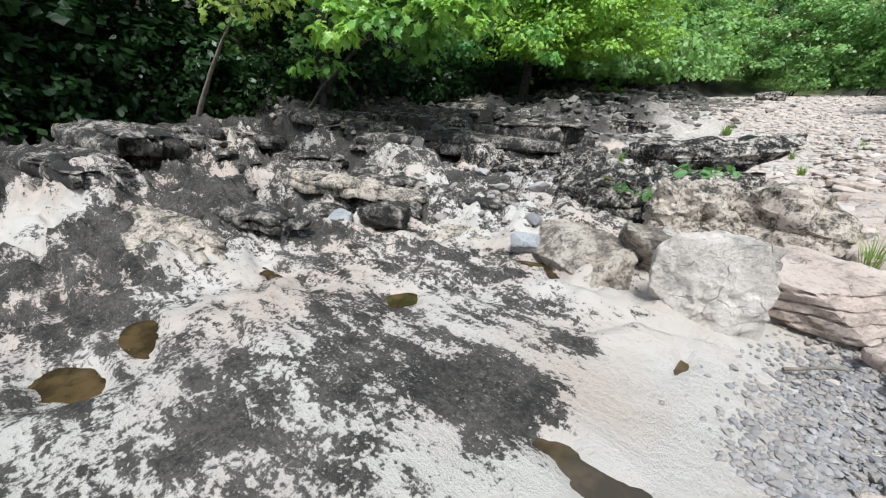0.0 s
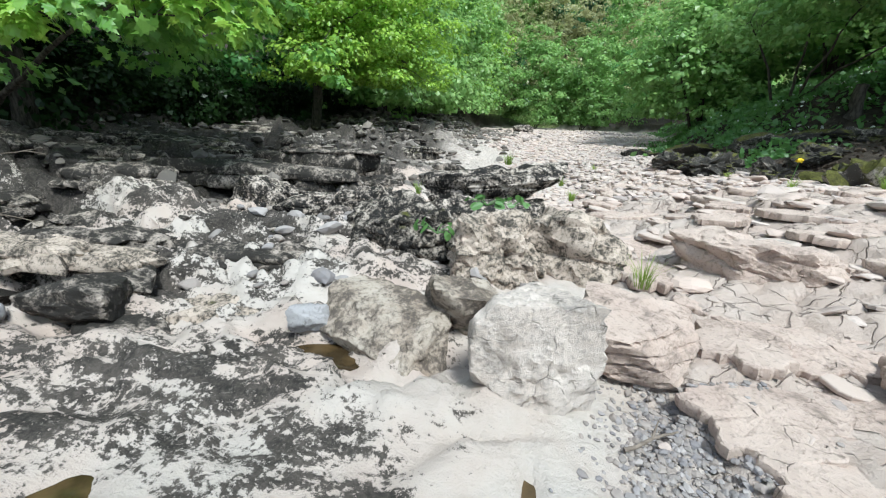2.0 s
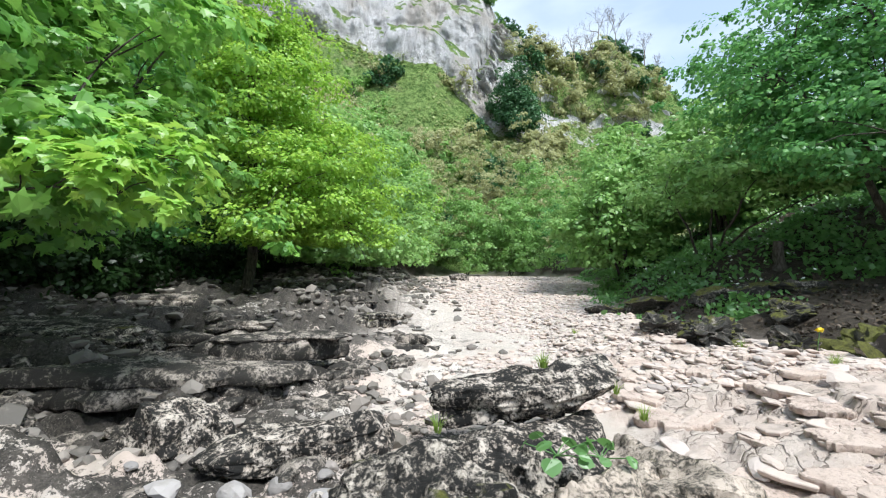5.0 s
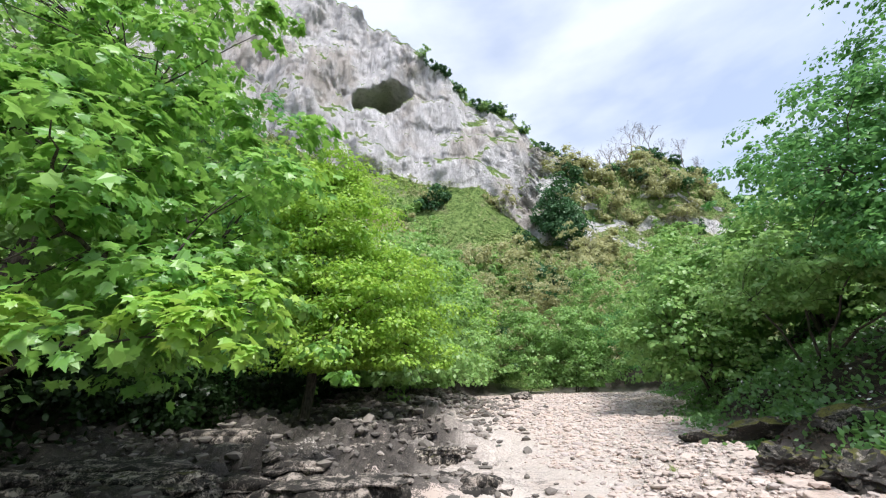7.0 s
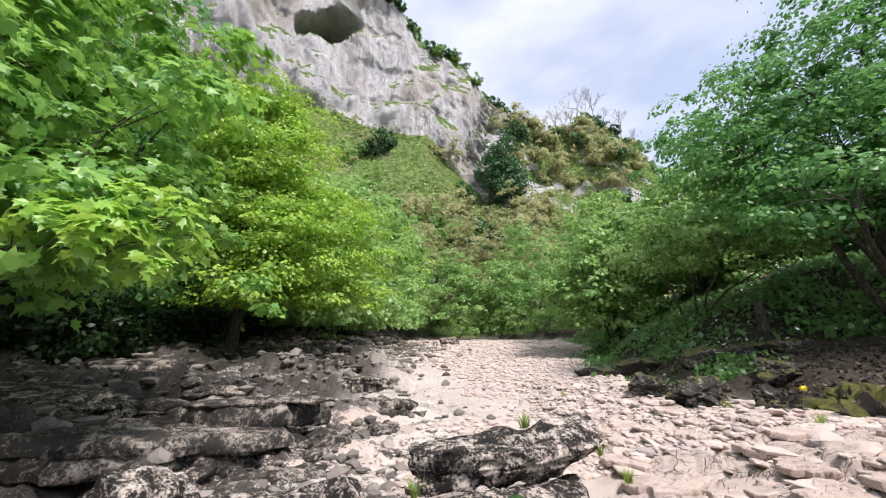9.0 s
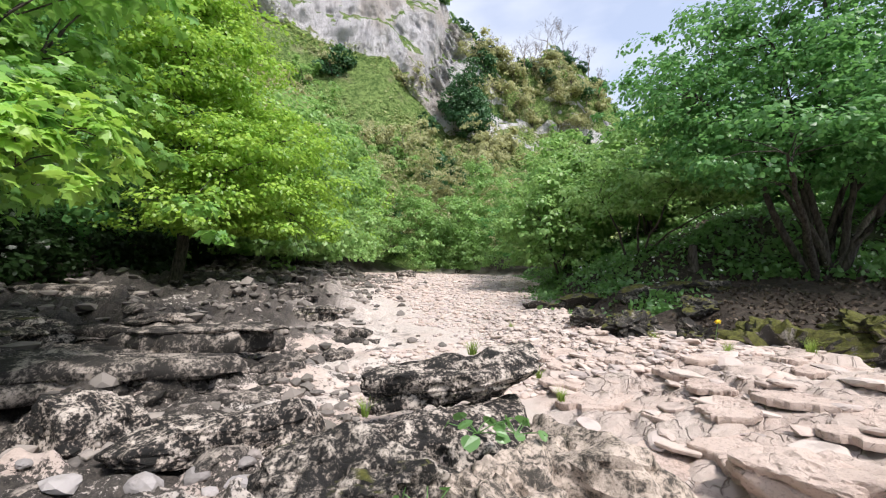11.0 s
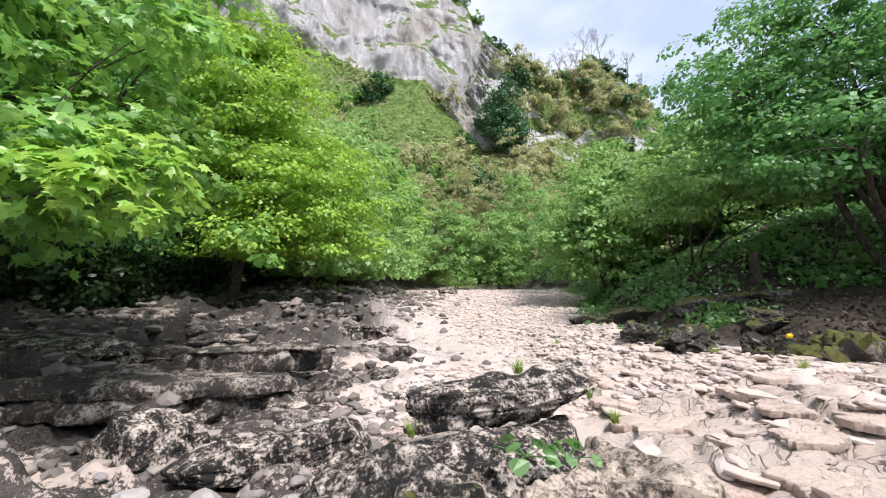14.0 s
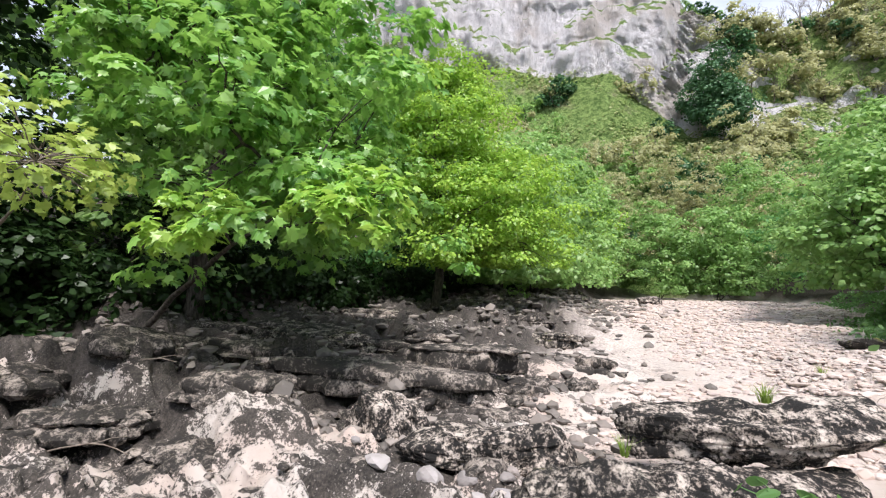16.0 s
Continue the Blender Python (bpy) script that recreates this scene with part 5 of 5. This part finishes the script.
scatter("stone", box_zone(-3.6, 0.9, 5.2, 8.6), 62, (0.08, 0.24), M_STONE, "loose grey stone beside the outcrop", "loose stones round the outcrop", 4, 0.5)
scatter("stone", box_zone(-6.8, -1.6, 4.6, 12.5), 105, (0.16, 0.56), M_DARK, "dark angular block on the shaded shelf", "dark blocks on the shelf", 5, 0.42)
joined("gravel", hollow_zone, 3800, (0.016, 0.048), M_STONE, "small mixed gravel in the hollow between slabs", 6, 0.6)
joined("gravel_bar", bar_zone, 11000, (0.06, 0.20), M_STONE_PINK, "pale pink stones of the dry gravel bar", 7, 0.4)
joined("dark_rubble", dark_zone, 3500, (0.10, 0.34), M_STONE_DARK, "dark broken stones along the shaded bank", 8, 0.5)


# ---- growth on the banks ----
def carpet(name, zone, count, size, mat, label, seed, shape, rise, category):
    """Low leaves over the ground: one mesh."""
    rng = np.random.default_rng(seed)
    x, y = zone(rng, count)
    dens = fbm(x * 0.7, y * 0.7, 0, seed, 3)
    keep = dens > rng.uniform(-0.9, 0.5, len(x))
    x, y = x[keep], y[keep]
    z = bed(x, y)[0] + rise * rng.random(len(x)) ** 1.5 * (0.6 + 0.6 * np.clip(fbm(x * 0.9, y * 0.9, 0, seed + 1, 2), 0, 1)) + 0.03
    out = rng.normal(0, 0.6, (len(x), 3))
    me = leaf_mesh(name, np.stack([x, y, z], -1), out, size, shape, rng)
    me.materials.append(mat)
    tagged(new(name, me), label, category, kind="stuff")


def left_bank(rng, n):
    y = rng.uniform(-2, 45, n)
    return left_edge(y) + 0.9 - 7.0 * rng.random(n) ** 1.3, y


def right_bank(rng, n):
    y = 9 + 34 * rng.random(n) ** 1.3
    return right_edge(y) + 0.9 + 13 * rng.random(n) ** 1.2 + 5.5 * smooth(16.5, 13, y), y


def right_foot(rng, n):
    y = 13 + 36 * rng.random(n) ** 1.2
    return right_edge(y) + rng.normal(0.9, 0.7, n), y


# undergrowth leaves are coloured as dark as the shade they grow in
carpet("undergrowth", left_bank, 40000, 0.22, L_SHADE, "ivy and bramble under the trees, shade put into the leaf colour", 401, OVAL, 1.5, "undergrowth")
carpet("wild_garlic", right_bank, 60000, 0.19, L_HERB, "wild garlic covering the sloping bank", 402, OVAL, 0.5, "plants")
carpet("bank_herbs", right_foot, 12000, 0.17, L_HERB, "fresh green herbs along the foot of the bank", 403, OVAL, 0.35, "plants")
def litter_zone(rng, n):
    y = rng.uniform(8.5, 24, n)
    return right_edge(y) + 0.2 + 9 * rng.random(n), y


carpet("leaf_litter", litter_zone, 14000, 0.10, M_LITTER, "brown dead leaves on the dark soil", 405, OVAL, 0.03, "leaf litter")
carpet("garlic_flowers", right_bank, 3600, 0.09, M_PETAL, "small white wild garlic flowers", 404, OVAL, 0.5, "flowers")


def grass_tuft(x, y, z, n, length, seed, label):
    rng = np.random.default_rng(seed)
    vs, fs = [], []
    for i in range(n):
        a, lean = rng.uniform(0, math.tau), rng.uniform(0.1, 0.8)
        l = length * rng.uniform(0.5, 1.1)
        o = np.array([math.cos(a), math.sin(a), 0])
        sd = np.array([-o[1], o[0], 0]) * 0.004
        root = o * rng.uniform(0, length * 0.25)
        for t in (0, 0.5, 1.0):
            c = root + o * lean * l * t * t + np.array([0, 0, l * t * (1 - 0.3 * lean * t)])
            vs += [c - sd * (1.1 - t), c + sd * (1.1 - t)]
        b = i * 6
        fs += [(b, b + 1, b + 3, b + 2), (b + 2, b + 3, b + 5, b + 4)]
    me = mesh_of("grass_tuft", np.array(vs), np.array(fs))
    me.materials.append(L_GRASS)
    ob = new("grass_tuft", me)
    ob.location = (x, y, z)
    tagged(ob, label, "grass", "tufts of grass")


for i, (x, y, z, n, l) in enumerate([(0.40, 7.95, 0.84, 90, 0.16), (1.15, 7.6, 0.50, 60, 0.14), (1.62, 6.15, 0.10, 60, 0.30), (-0.55, 7.2, 0.55, 40, 0.15), (1.05, 7.9, 0.62, 40, 0.12), (4.9, 8.7, None, 90, 0.22), (5.6, 8.2, None, 90, 0.22), (4.2, 9.2, None, 60, 0.2), (6.3, 8.6, None, 90, 0.25), (3.9, 10.3, None, 50, 0.2), (2.2, 13.0, None, 50, 0.2)]):
    grass_tuft(x, y, height(x, y) - 0.02 if z is None else z, n, l, 500 + i, "tuft of fresh green grass growing from the rock")


def broadleaf(x, y, z, seed):
    """A low plant with a few broad heart-shaped leaves on stalks."""
    rng = np.random.default_rng(seed)
    top = thing("butterbur", x, y, z, "low plant with broad bright-green leaves on the outcrop", "plant", "broad-leaved plants")
    heart = [(0, 0.12), (0.22, 0), (0.46, 0.10), (0.52, 0.38), (0.36, 0.72), (0, 1.0), (-0.36, 0.72), (-0.52, 0.38), (-0.46, 0.10), (-0.22, 0)]
    for i in range(7):
        a = i / 7 * math.tau + rng.uniform(-0.3, 0.3)
        o = np.array([math.cos(a), math.sin(a), 0.0])
        tip = o * rng.uniform(0.10, 0.24) + np.array([0, 0, rng.uniform(0.04, 0.10)])
        part("stalk", mesh_of("stalk", *tubes([limb((0, 0, 0), tip, 0.005, 0.003, rng, 0.03, 5)], 5), True), L_HERB, top)
        part("leaf", leaf_mesh("leaf", tip[None], (o + np.array([0, 0, 0.2]))[None], 0.105, heart, rng, 0.2), L_HERB, top)


broadleaf(0.52, 6.85, 0.54, 601)
broadleaf(0.26, 6.92, 0.52, 602)
broadleaf(-0.12, 6.30, 0.36, 603)


def dandelion(x, y):
    z = height(x, y)
    rng = np.random.default_rng(9)
    top = thing("dandelion", x, y, z, "yellow dandelion flower beside the mossy rock", "flower")
    part("stalk", mesh_of("stalk", *tubes([limb((0, 0, 0), (0.02, -0.03, 0.32), 0.006, 0.004, rng, 0.02, 5)], 5), True), L_HERB, top)
    n = 60
    out = rng.normal(0, 1, (n, 3))
    out[:, 2] = np.abs(out[:, 2]) * 0.5
    part("flower_head", leaf_mesh("flower_head", np.tile([[0.02, -0.03, 0.32]], (n, 1)) + out * 0.015, out, 0.05, KITE, rng, 0), M_YELLOW, top)


dandelion(4.49, 9.77)


def build_stump(x, y, h, r):
    rng = np.random.default_rng(12)
    z = height(x, y) - 0.1
    top = thing("tree_stump", x, y, z, "broken dark stump standing on the bank", "stump")
    path = [((0.03 * math.sin(k), 0.02 * math.cos(2 * k), h * k / 7), r * (1.5 - 0.6 * min(1, k / 2) + 0.08 * math.sin(5 * k))) for k in range(8)]
    path.append(((0, 0, h + 0.02), 0.01))
    part("trunk", mesh_of("trunk", *tubes([path], 10), True), M_BARK, top)


build_stump(8.8, 15.7, 0.85, 0.15)


def build_sticks():
    rng = np.random.default_rng(31)
    for x, y, l, a in [(-5.6, 5.9, 0.9, 20), (-4.9, 6.2, 0.6, 70), (-5.2, 5.5, 0.8, -15), (0.62, 6.05, 0.35, 80), (-2.35, 7.35, 0.6, 60), (-6.3, 7.0, 0.7, 5), (1.15, 4.45, 0.3, 30)]:
        z = height(x, y) + 0.03
        dx, dy = math.cos(radians(a)) * l, math.sin(radians(a)) * l
        p = limb((0, 0, 0), (dx, dy, 0.02), 0.011, 0.005, rng, 0.05, 7)
        q = limb(p[3][0], p[3][0] + np.array([dx * 0.3 - dy * 0.2, dy * 0.3 + dx * 0.2, 0.02]), 0.006, 0.003, rng, 0.05, 5)
        me = mesh_of("stick", *tubes([p, q], 6), True)
        me.materials.append(M_TWIG)
        ob = new("stick", me)
        ob.location = (x, y, z)
        tagged(ob, "dry bare stick lying on the rocks", "stick", "fallen sticks")


build_sticks()


# ---- plates of the cracked bed, last ----
def plate_mesh(seed):
    """An irregular flat plate with a chamfered, chipped rim."""
    rng = np.random.default_rng(seed)
    n = int(rng.integers(6, 9))
    a = np.sort(np.linspace(0, math.tau, n, endpoint=False) + rng.uniform(-0.32, 0.32, n))
    r = rng.uniform(0.38, 0.56, n)
    ring = np.stack([r * np.cos(a), r * np.sin(a) * rng.uniform(0.65, 0.95)], -1)
    bm = bmesh.new()
    rows = []
    for k, z in ((0.97, -0.12), (1.02, 0.05), (0.985, 0.105), (0.90, 0.13)):
        rows.append([bm.verts.new((p[0] * k, p[1] * k, z + rng.normal(0, 0.006))) for p in ring])
    for lo, hi in zip(rows, rows[1:]):
        for i in range(n):
            bm.faces.new((lo[i], lo[(i + 1) % n], hi[(i + 1) % n], hi[i]))
    mid = bm.verts.new((0, 0, 0.135))
    for i in range(n):
        bm.faces.new((rows[-1][i], rows[-1][(i + 1) % n], mid))
    bm.faces.new(rows[0][::-1])
    me = bpy.data.meshes.new("flagstone")
    bm.to_mesh(me)
    bm.free()
    me.materials.append(M_PLATE)
    return me


def build_plates(ground):
    rng = np.random.default_rng(55)
    kinds = [plate_mesh(800 + i) for i in range(10)]
    taken = []
    tries = 0
    while len(taken) < 170 and tries < 9000:
        tries += 1
        y = 4.6 + 9.4 * rng.random() ** 1.2
        x = rng.uniform(1.5, 7.0)
        s = rng.uniform(0.18, 0.66) * (0.6 + 0.6 * rng.random())
        if x > float(right_edge(y)) - 0.4 or x < 1.5 + 0.3 * (y < 7.6) + (0.9 if 5.2 < y < 7.2 and x < 3.2 else 0):
            continue
        if any((x - q[0]) ** 2 + ((y - q[1]) * 1.25) ** 2 < (0.43 * (s + q[2])) ** 2 for q in taken):
            continue
        taken.append((x, y, s))
    zs = bed(np.array([q[0] for q in taken]), np.array([q[1] for q in taken]))[0]
    for (x, y, s), z in zip(taken, zs):
        ob = new("flagstone", kinds[int(rng.integers(10))])
        ob.matrix_world = pose(x, y, float(z) - 0.008, rng.normal(4, 5), rng.normal(-3, 5), rng.uniform(-40, 40) + 180 * int(rng.integers(2))) @ Matrix.Diagonal((s, s, 0.10 + s * 0.10, 1))
        ob.parent = ground


M_PLATE = stone_material("bed_plate", [(0.53, 0.44, 0.39), (0.49, 0.40, 0.35), (0.54, 0.47, 0.425), (0.45, 0.365, 0.32), (0.52, 0.44, 0.39)])
build_plates(bpy.data.objects["ground"])
